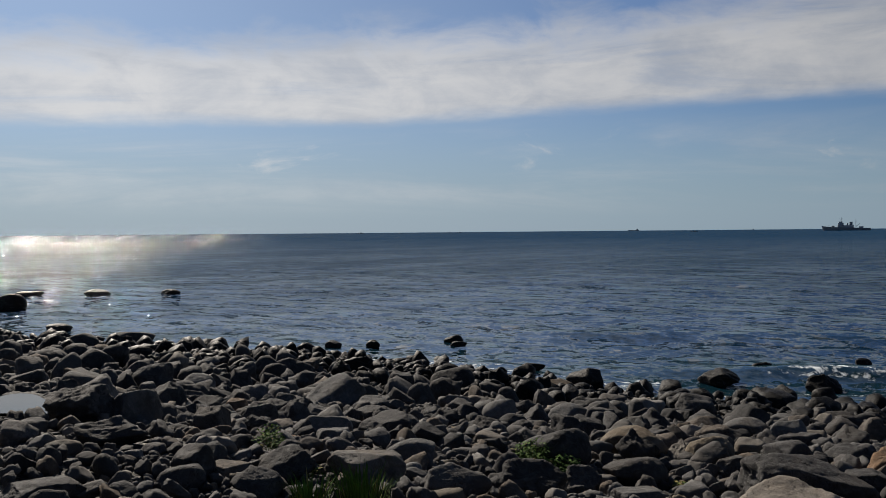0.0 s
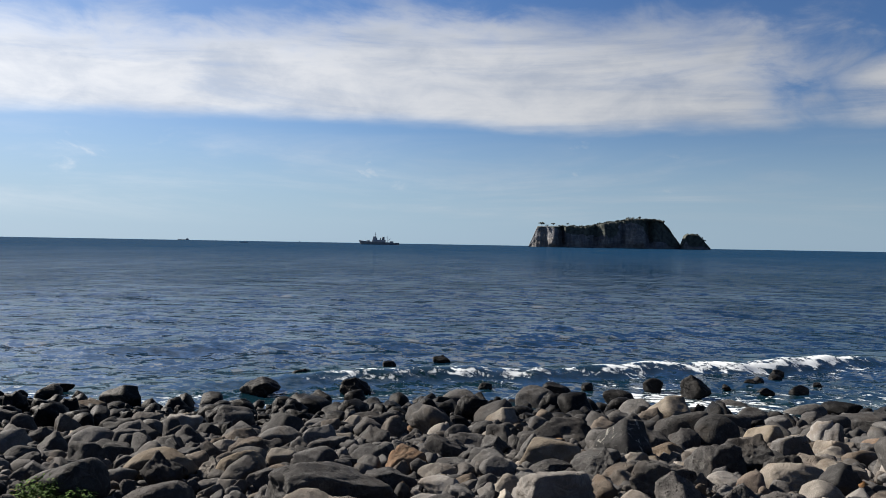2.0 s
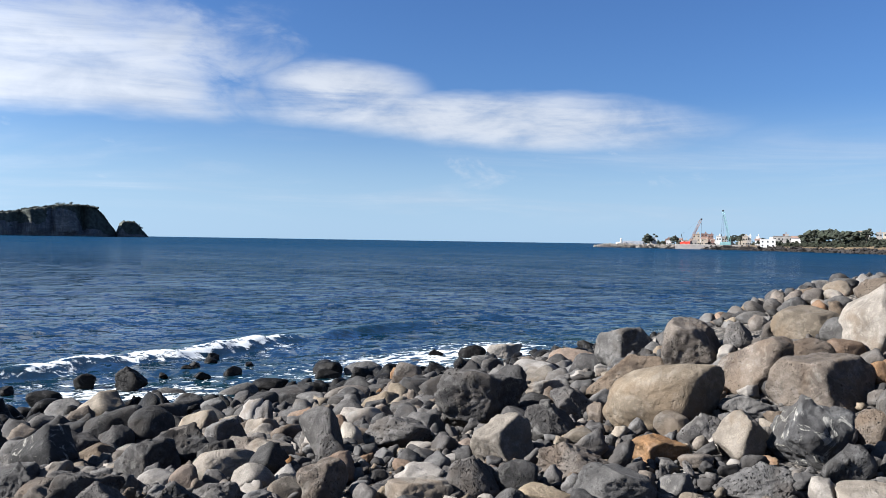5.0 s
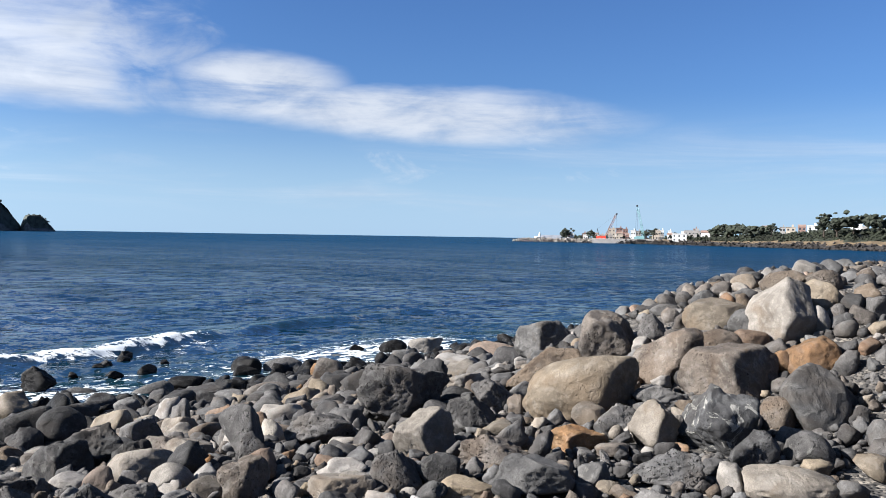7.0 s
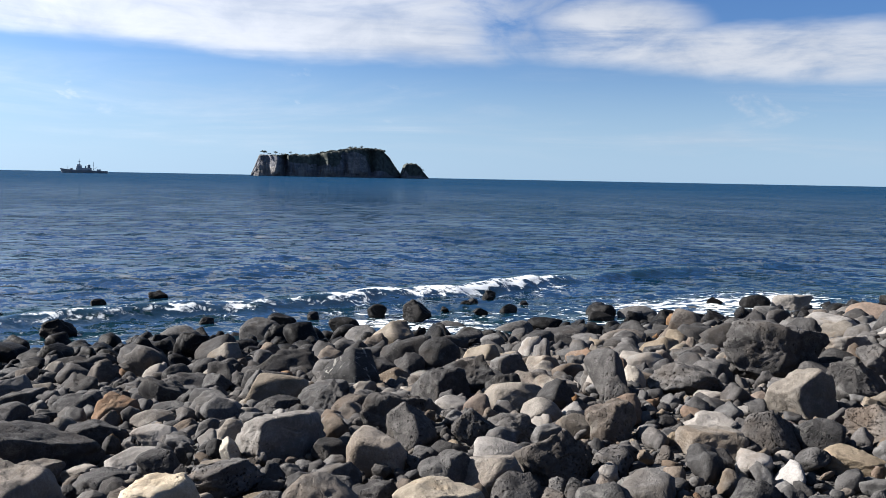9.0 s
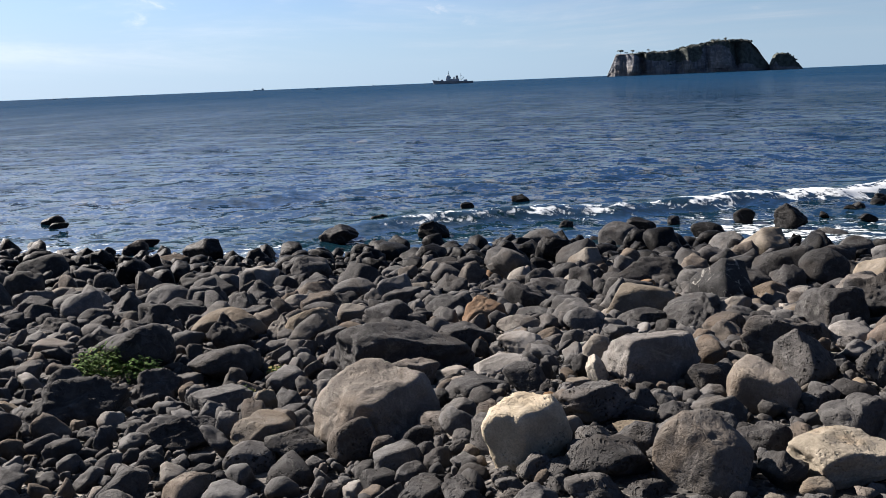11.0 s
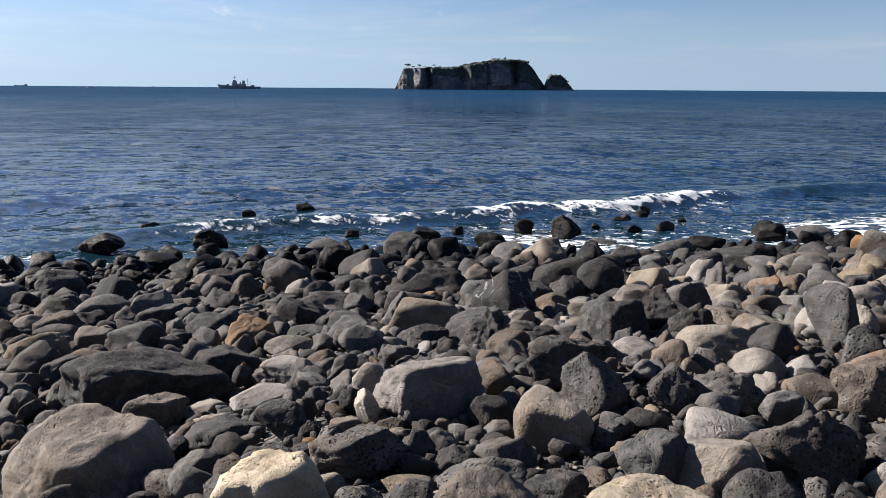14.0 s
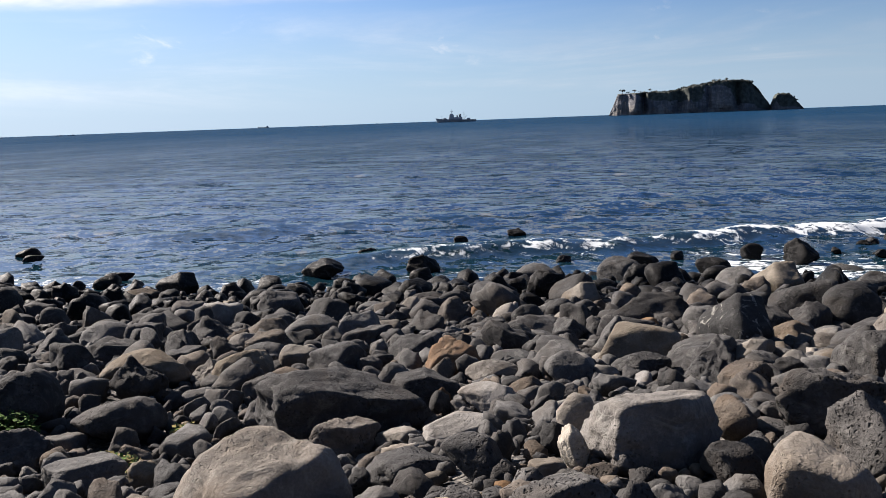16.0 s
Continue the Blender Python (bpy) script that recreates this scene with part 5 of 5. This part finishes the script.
rng = np.random.RandomState(91)
spots = []
for _ in range(420):
    lx = rng.uniform(90, 352)
    h = float(np.interp(lx, ix, ih))
    k = rng.uniform(0, 1)
    spots.append((lx, 2300 - 84 + 0.24 * h + k * 60, h - 1.0 + rng.uniform(-1, 1.6)))
for _ in range(60):
    lx = rng.uniform(18, 62)
    spots.append((403 + lx, 2290 - 18 + rng.uniform(0, 30), float(np.interp(lx, sx, sh)) - 0.5))
woods("island_woods", spots, 2.2, 4.6, 5, "dense dark wood along the island's crest")
for i, (tx, th, tw) in enumerate(((35, 12, 17), (64, 10, 12), (104, 11, 9), (50, 5, 9), (82, 5, 10), (262, 8, 10), (290, 8, 12))):
    tree(tx, 2300 - 70, float(np.interp(tx, ix, ih)) - 1, th, tw, 60 + i, "lone wind-shaped pine on the island's edge", 0.5, 16)


# ---- ships ----
def warship(x, y, turn, length):
    s = length / 87.0
    base = root("naval_ship", x, y, 0, turn)
    base.scale = (s, s, s * 1.15)
    tagged(base, "grey naval ship with masts and funnel lying offshore", "ship")
    bm = bmesh.new()
    st = [(-43.5, 0.2, 8.2), (-38, 2.6, 7.2), (-28, 4.6, 6.2), (-10, 5.4, 5.4), (12, 5.4, 4.8), (30, 5.0, 4.2), (43.5, 4.2, 4.0)]
    rows = []
    for px, w, top in st:
        keel = px + (3.5 if px < -40 else 0)
        rows.append([bm.verts.new(c) for c in ((px, -w, top), (keel, -w * .75, -1.5), (keel, w * .75, -1.5), (px, w, top))])
    for a, b in zip(rows, rows[1:]):
        for i in range(3):
            bm.faces.new((a[i], a[i + 1], b[i + 1], b[i]))
        bm.faces.new((a[3], a[0], b[0], b[3]))
    bm.faces.new(rows[0]), bm.faces.new(rows[-1][::-1])
    bmesh.ops.recalc_face_normals(bm, faces=bm.faces)
    part("hull", bm, MAT["hull"], base, "grey steel hull with raised bow")
    part("deckhouse", box(bmesh.new(), -14, 14, -4, 4, 4.5, 9.0, 0.4), MAT["deckhouse"], base)
    part("bridge", box(box(bmesh.new(), -13, -4, -3.6, 3.6, 9, 13, 0.4), -12, -6, -3, 3, 13, 15.2, 0.3), MAT["deckhouse"], base)
    part("funnel", box(box(bmesh.new(), 7, 12, -2, 2, 9, 14.5, 0.6), 2.0, 4.5, -1.5, 1.5, 9, 12.5, 0.4), MAT["hull"], base)
    bm = bmesh.new()
    rod(bm, (-8, 0, 15), (-8, 0, 23.5), .6, .25), rod(bm, (-11, 0, 19.5), (-5, 0, 19.5), .25), rod(bm, (-8, -3, 17.5), (-8, 3, 17.5), .3)
    part("foremast", bm, MAT["hull"], base)
    bm = bmesh.new()
    rod(bm, (18, 0, 5), (18, 0, 19), .5, .2), rod(bm, (16, 0, 14), (20, 0, 14), .2), rod(bm, (18, 0, 6), (25, 0, 12), .3)
    part("mainmast", bm, MAT["hull"], base)
    bm = bmesh.new()
    box(bm, -25, -20, -2, 2, 5.8, 8.2, .5), rod(bm, (-25, 0, 7.4), (-30, 0, 8.2), .25)
    part("gun_turret", bm, MAT["deckhouse"], base)
    bm = bmesh.new()
    rod(bm, (-30, 0, 6), (-30, 0, 13), .25, .1)
    part("jackstaff", bm, MAT["hull"], base)
    part("stern_house", box(bmesh.new(), 24, 31, -3, 3, 4, 6.8, .3), MAT["deckhouse"], base)
    return base


warship(-308, 1700, 0, 84)


def small_ship(name, x, y, length, label, house_at=0.3, turn=0.0):
    base = root(name, x, y, 0, turn)
    tagged(base, label, "boat")
    w, h = length * .09, length * .055
    bm = bmesh.new()
    pts = [(-.5, .15, 1.5), (-.4, .8, 1.1), (0, 1, .9), (.5, .9, 1.0)]
    rows = [[bm.verts.new(c) for c in ((p * length, -q * w, t * h), (p * length * .95, -q * w * .7, -1), (p * length * .95, q * w * .7, -1), (p * length, q * w, t * h))] for p, q, t in pts]
    for a, b in zip(rows, rows[1:]):
        for i in range(3):
            bm.faces.new((a[i], a[i + 1], b[i + 1], b[i]))
        bm.faces.new((a[3], a[0], b[0], b[3]))
    bm.faces.new(rows[0]), bm.faces.new(rows[-1][::-1])
    bmesh.ops.recalc_face_normals(bm, faces=bm.faces)
    part("hull", bm, MAT["hull"], base)
    part("wheelhouse", box(bmesh.new(), (house_at - .06) * length, (house_at + .09) * length, -w * .6, w * .6, h * .8, h * 2.6, .1), MAT["deckhouse"], base)
    bm = bmesh.new()
    rod(bm, (house_at * length, 0, h * 2.4), (house_at * length, 0, h * 4.2), .012 * length, .006 * length, 6)
    part("mast", bm, MAT["hull"], base)
    return base


small_ship("cargo_ship", -1715, 4000, 58, "distant grey cargo ship on the horizon", 0.36)
small_ship("fishing_boat", -529, 1510, 15, "small dark fishing boat far out on the sea", 0.1)
for bx, by, bl in ((-1600, 1790, 26), (-1480, 1830, 16), (-1376, 1965, 22), (-1330, 1850, 20), (-900, 3200, 26)):
    small_ship("fishing_boat", bx, by, bl, "small dark fishing boat near the horizon", 0.15)


# ---- far coast with harbour ----
def polar(bearing, dist):
    a = radians(bearing)
    return dist * math.sin(a), dist * math.cos(a)


CB = np.array([43.0, 45.0, 48.0, 52.0, 56.0, 60.0, 64.0, 70.0, 80.0, 95.0])       # bearing
CD = np.array([860.0, 850.0, 800.0, 720.0, 640.0, 560.0, 500.0, 440.0, 380.0, 330.0])  # shore
CH = np.array([2.5, 3.0, 4.0, 4.5, 6.0, 9.0, 11.0, 13.0, 14.0, 14.0])            # height of the land behind


def land(bearing, back):
    """Height of the far coast at a bearing, so many metres behind its shore."""
    h = np.interp(bearing, CB, CH)
    return np.where(back < 10, np.interp(back, [-8, 0, 10], [-3, 0.2, 2.2]), 2.2 + (h - 2.2) * np.clip((back - 10) / 55, 0, 1))


nb, nv = 260, 40
bb = np.linspace(43.0, 95.0, nb)
kk = np.concatenate([np.linspace(-8, 30, 22), np.linspace(36, 900, 18)])
Bq, Kq = np.meshgrid(bb, kk)
shore = np.interp(Bq, CB, CD) + 7 * value_noise(Bq * 1.1, Bq * 0, 71, 3) * 1.0
Dq = shore + Kq
Hq = land(Bq, Kq) + 0.7 * value_noise(Bq * 6, Kq / 5, 72, 3) * np.clip(Kq / 8, 0, 1)
taper = np.clip((Bq - 43.0) / 0.5, 0, 1)
Hq = Hq * taper - 3 * (1 - taper)
v = np.stack([Dq * np.sin(np.radians(Bq)), Dq * np.cos(np.radians(Bq)), Hq], -1).reshape(-1, 3)
f = grid_faces(nv, nb)[:, ::-1]
cz = v[f].mean(1)[:, 2]
cn = value_noise(v[f].mean(1)[:, 0] / 9, v[f].mean(1)[:, 1] / 9, 73, 2)
fi = np.where(cz < 2.6 + 0.8 * cn, 0, np.where(cz < 5.0 + 1.6 * cn, 2, 1))
coast = mesh_object("far_coast", v, f, [MAT["shore"], MAT["scrub"], MAT["drygrass"]], index=fi)
tagged(coast, "low rocky coast with scrub across the bay", "coast", kind="structure")

rng = np.random.RandomState(93)
spots = []
for _ in range(2600):
    b = rng.uniform(53, 84)
    back = 30 + 130 * rng.uniform() ** 1.4
    d = float(np.interp(b, CB, CD)) + back
    spots.append((*polar(b, d), float(land(b, back)) + rng.uniform(-0.2, 0.7)))
woods("coast_scrub", spots, 0.9, 2.1, 6, "dense green scrub above the rocky shore", MAT["scrub"])
spots = []
for _ in range(260):
    b = 46 + 30 * rng.uniform()
    back = rng.uniform(70, 260)
    spots.append((*polar(b, float(np.interp(b, CB, CD)) + back), float(land(b, back)) + 1.4))
woods("coast_trees", spots, 1.6, 3.4, 7, "dark trees between the far houses", MAT["coastwood"])
spots = []
for _ in range(1300):
    b = rng.uniform(45, 86)
    back = rng.uniform(-9, 14)
    spots.append((*polar(b, float(np.interp(b, CB, CD)) + back + 5 * rng.normal()), float(np.clip(land(b, back), 0, 3)) + 0.1))
woods("shore_rocks", spots, 0.6, 1.9, 8, "black broken rocks along the far shore", MAT["shore"])


def far_tree(b, back, tall, wide, seed, lift=0.35):
    d = float(np.interp(b, CB, CD)) + back
    return tree(*polar(b, d), float(land(b, back)), tall, wide, seed, "dark pine standing on the far coast", lift, 60, "coastwood")


far_tree(45.36, 24, 12, 12, 1, 0.12)
far_tree(47.07, 60, 9, 9, 2, 0.30)
far_tree(51.17, 90, 10, 9, 3, 0.30)
far_tree(50.64, 60, 9, 8, 4, 0.30)
far_tree(55.26, 80, 9, 14, 5, 0.30)
far_tree(56.32, 70, 11, 20, 6, 0.40)
far_tree(56.76, 70, 10, 18, 7, 0.40)
far_tree(55.87, 66, 8, 12, 8, 0.30)
far_tree(57.63, 60, 8, 14, 9, 0.30)
far_tree(58.49, 60, 10, 9, 10, 0.30)
far_tree(61.57, 45, 16, 11, 11, 0.25)
far_tree(62.32, 40, 14, 12, 12, 0.30)
far_tree(63.22, 50, 13, 14, 13, 0.30)
far_tree(64.67, 50, 13, 15, 14, 0.30)


def house(b0, b1, back, top, mat, seed, roof="flat"):
    """A far house of storeys with windows, its wall facing the bay."""
    rng = np.random.RandomState(seed)
    b = (b0 + b1) / 2
    d = float(np.interp(b, CB, CD)) + back
    x, y = polar(b, d)
    g = float(land(b, back)) - 0.3
    w = radians(b1 - b0) * d
    h = max(2.8, 0.80 * (top - g))
    base = root("house", x, y, g, -b)
    tagged(base, HOUSE_WORDS[mat] + " house with rows of windows on the far shore", "house", group="houses of the far town")
    dp = max(6.0, w * 0.7)
    part("wall", box(bmesh.new(), -w / 2, w / 2, -dp / 2, dp / 2, 0, h), MAT[mat], base)
    bm = bmesh.new()
    if roof == "gable":
        e = [bm.verts.new(c) for c in ((-w / 2 - .3, -dp / 2 - .3, h), (w / 2 + .3, -dp / 2 - .3, h), (w / 2 + .3, dp / 2 + .3, h), (-w / 2 - .3, dp / 2 + .3, h), (-w / 2 - .3, 0, h + dp * .28), (w / 2 + .3, 0, h + dp * .28))]
        for q in ((0, 1, 5, 4), (2, 3, 4, 5), (0, 4, 3), (1, 2, 5), (3, 2, 1, 0)):
            bm.faces.new([e[i] for i in q])
        part("roof", bm, MAT["rooftile"], base)
    else:
        box(bm, -w / 2 - .25, w / 2 + .25, -dp / 2 - .25, dp / 2 + .25, h, h + .45), box(bm, w * .1, w * .3, -1.5, 1.5, h + .45, h + 2.2)
        part("roof", bm, MAT[mat], base)
    floors, cols = max(1, int(h / 3.0)), max(2, int(w / 3.2))
    for i in range(floors):
        for j in range(cols):
            cx = -w / 2 + (j + .5) * w / cols
            z0 = i * h / floors + .9
            part("window", box(bmesh.new(), cx - .65, cx + .65, -dp / 2 - .06, -dp / 2 + .02, z0, z0 + 1.3), MAT["glass"], base)
    return base


HOUSE_WORDS = {"white": "white rendered", "brick": "red-brown brick", "sand": "sand-coloured", "pale": "pale grey concrete"}
house(45.46, 45.90, 30, 10.9, "white", 1)
house(48.20, 48.68, 150, 18.2, "sand", 2)
house(48.73, 49.14, 170, 19.0, "brick", 3)
house(49.16, 49.50, 165, 17.8, "brick", 4)
house(49.68, 50.00, 110, 15.1, "white", 5)
house(50.03, 50.34, 130, 14.4, "pale", 6)
house(51.05, 51.56, 110, 14.7, "sand", 7)
house(51.59, 51.83, 120, 15.3, "white", 8)
house(52.05, 52.34, 80, 9.8, "white", 9, "gable")
house(52.36, 53.29, 28, 10.7, "white", 10)
house(51.29, 51.62, 95, 14.5, "sand", 11)
house(52.11, 52.32, 110, 14.5, "white", 12)
house(53.15, 54.28, 130, 14.8, "pale", 13)
house(53.71, 53.98, 140, 17.1, "brick", 14)
house(54.21, 54.96, 80, 12.2, "white", 15, "gable")
house(55.03, 55.43, 120, 17.9, "white", 16)
house(57.96, 58.49, 100, 16.6, "pale", 17, "gable")
house(59.00, 59.32, 110, 16.6, "pale", 18)
house(59.36, 59.92, 105, 16.3, "sand", 19)
house(60.08, 60.51, 105, 16.7, "brick", 20, "gable")
house(60.60, 61.26, 105, 17.1, "white", 21)
house(63.02, 63.70, 105, 17.3, "white", 22)
# the low crowd of houses and sheds between them
rng = np.random.RandomState(96)
for i in range(34):
    hb = rng.uniform(46.2, 57.0) if i < 24 else rng.uniform(58, 66)
    hw = rng.uniform(0.16, 0.42)
    back = rng.uniform(40, 190) if i < 24 else rng.uniform(110, 190)
    house(hb - hw / 2, hb + hw / 2, back, float(land(hb, back)) + rng.uniform(4.5, 8.5), ("white", "pale", "sand", "pale", "brick")[i % 5], 30 + i, ("flat", "gable")[i % 3 == 2])

# harbour mole with concrete blocks, wall and light
rng = np.random.RandomState(95)
vs, fs, b = [], [], 0
bm = bmesh.new()
for a in range(4):
    t = a * 2.094
    e = (0, 0, 1.2) if a == 3 else (1.1 * math.cos(t), 1.1 * math.sin(t), -.5)
    rod(bm, (0, 0, 0), e, .48, .34, 6)
tv = np.array([p.co[:] for p in bm.verts])
bmesh.ops.triangulate(bm, faces=bm.faces)
tf = np.array([[q.index for q in p.verts] for p in bm.faces])
bm.free()
for i in range(420):
    bq = 41.8 + 6.4 * rng.uniform()
    d = float(np.interp(bq, [41.8, 45, 48.6], [862, 846, 788])) + rng.normal(0, 4)
    m = np.array(Euler(rng.uniform(0, 6.28, 3)).to_matrix())
    vs.append(tv @ m.T * rng.uniform(1.1, 1.7) + np.array((*polar(bq, d), rng.uniform(0.2, 3.2) * min(1, (bq - 41.6) / 1.0))))
    fs.append(tf + b)
    b += len(tv)
tagged(mesh_object("breakwater_blocks", np.concatenate(vs), np.concatenate(fs), MAT["concrete"], smooth=False), "pale concrete four-legged breakwater blocks heaped along the mole", "breakwater", kind="stuff")

xa, ya = polar(43.65, 880)
xb, yb = polar(45.11, 862)
mole = root("harbour_wall", (xa + xb) / 2, (ya + yb) / 2, 0, math.degrees(math.atan2(yb - ya, xb - xa)))
tagged(mole, "long dark concrete harbour wall behind the blocks", "wall")
L = math.hypot(xb - xa, yb - ya) / 2
part("wall", box(box(bmesh.new(), -L, L, -2, 2, -2, 5.6), -L, L, 1.2, 2, 5.6, 7.0), MAT["moledark"], mole)

lx, ly = polar(43.59, 872)
light = root("lighthouse", lx, ly, 0)
tagged(light, "small white harbour lighthouse on the mole head", "lighthouse")
part("base", box(bmesh.new(), -5, 5, -3, 3, -2, 5.2, .3), MAT["white"], light)
bm = bmesh.new()
rod(bm, (0, 0, 5), (0, 0, 8), 1.2, 1.0, 10)
part("tower", bm, MAT["white"], light)
bm = bmesh.new()
rod(bm, (0, 0, 8), (0, 0, 9), .8, .7, 10), rod(bm, (0, 0, 9), (0, 0, 9.8), .9, .1, 10)
part("lantern", bm, MAT["white"], light)


def crane(b, back, tall, reach, mat, word, mast=0.0):
    """A crawler crane: tracks, body, cab and a lattice boom with its stays."""
    d = float(np.interp(b, CB, CD)) + back
    x, y = polar(b, d)
    base = root("crane", x, y, 2.6, -b)
    tagged(base, word + " lattice boom crane working on the harbour", "crane")
    for s in (-1, 1):
        part("track", box(bmesh.new(), -4, 4, s * 2.4 - .6, s * 2.4 + .6, 0, 1.4, .3), MAT["black"], base)
    part("body", box(box(bmesh.new(), -5, 3, -2, 2, 1.6, 4.2, .2), -6.5, -4.5, -1.8, 1.8, 1.6, 3.8, .2), MAT["red" if mat == "rust" else mat], base)
    part("cab", box(bmesh.new(), 2.4, 4.4, -2.2, -.6, 2, 4.8, .2), MAT["glass"], base)
    a, e = Vector((2.0, 0, 3)), Vector((reach, 0, tall))
    side = Vector((e - a)).normalized().cross(Vector((0, 1, 0)))
    bm = bmesh.new()
    for sy, sz in ((-.8, -.8), (.8, -.8), (-.8, .8), (.8, .8)):
        o = Vector((0, sy, 0)) + side * sz
        rod(bm, a, a + (e - a) * .12 + o, .22, n=5), rod(bm, a + (e - a) * .12 + o, a + (e - a) * .9 + o, .22, n=5), rod(bm, a + (e - a) * .9 + o, e, .22, n=5)
    n = 18
    for i in range(n):
        p, q = a + (e - a) * (.12 + .78 * i / n), a + (e - a) * (.12 + .78 * (i + 1) / n)
        k = 1 if i % 2 else -1
        for sy in (-.8, .8):
            rod(bm, p + Vector((0, sy, 0)) + side * .8 * k, q + Vector((0, sy, 0)) - side * .8 * k, .14, n=4)
        for sz in (-.8, .8):
            rod(bm, p + Vector((0, .8 * k, 0)) + side * sz, q + Vector((0, -.8 * k, 0)) + side * sz, .14, n=4)
    part("boom", bm, MAT[mat], base)
    bm = bmesh.new()
    box(bm, reach - .7, reach + .9, -.6, .6, tall - .9, tall + .5, .2)
    part("boom_head", bm, MAT["black"], base)
    bm = bmesh.new()
    rod(bm, (-4, 0, 4), (-5.5, 0, 11), .25, n=5), rod(bm, (-5.5, 0, 11), e, .045, n=4), rod(bm, (-5.5, 0, 11), (-6, 0, 3), .045, n=4)
    rod(bm, e, (reach + .6, 0, tall * .35), .07, n=4)
    part("stay", bm, MAT["black"], base)
    return base


crane(47.87, 6, 25.4, 12.1, "rust", "brown")
crane(50.40, 12, 31.6, -4.4, "teal", "green")

rx_, ry_ = polar(47.01, 834)
tug = small_ship("work_boat", rx_, ry_, 16, "bright red work boat moored by the mole", 0.05, -40)
for ch in tug.children:
    ch.data.materials[0] = MAT["red"]
wx, wy = polar(49.02, 786)
quay = root("quay", wx, wy, 0, -49.02)
tagged(quay, "low pale concrete quay below the cranes", "quay")
part("wall", box(bmesh.new(), -26, 34, -3, 6, -2, 4.4, .2), MAT["pale"], quay)
part("bollard_row", box(bmesh.new(), 10, 13, -3.2, -2.2, 4.4, 8.0, .2), MAT["white"], quay)
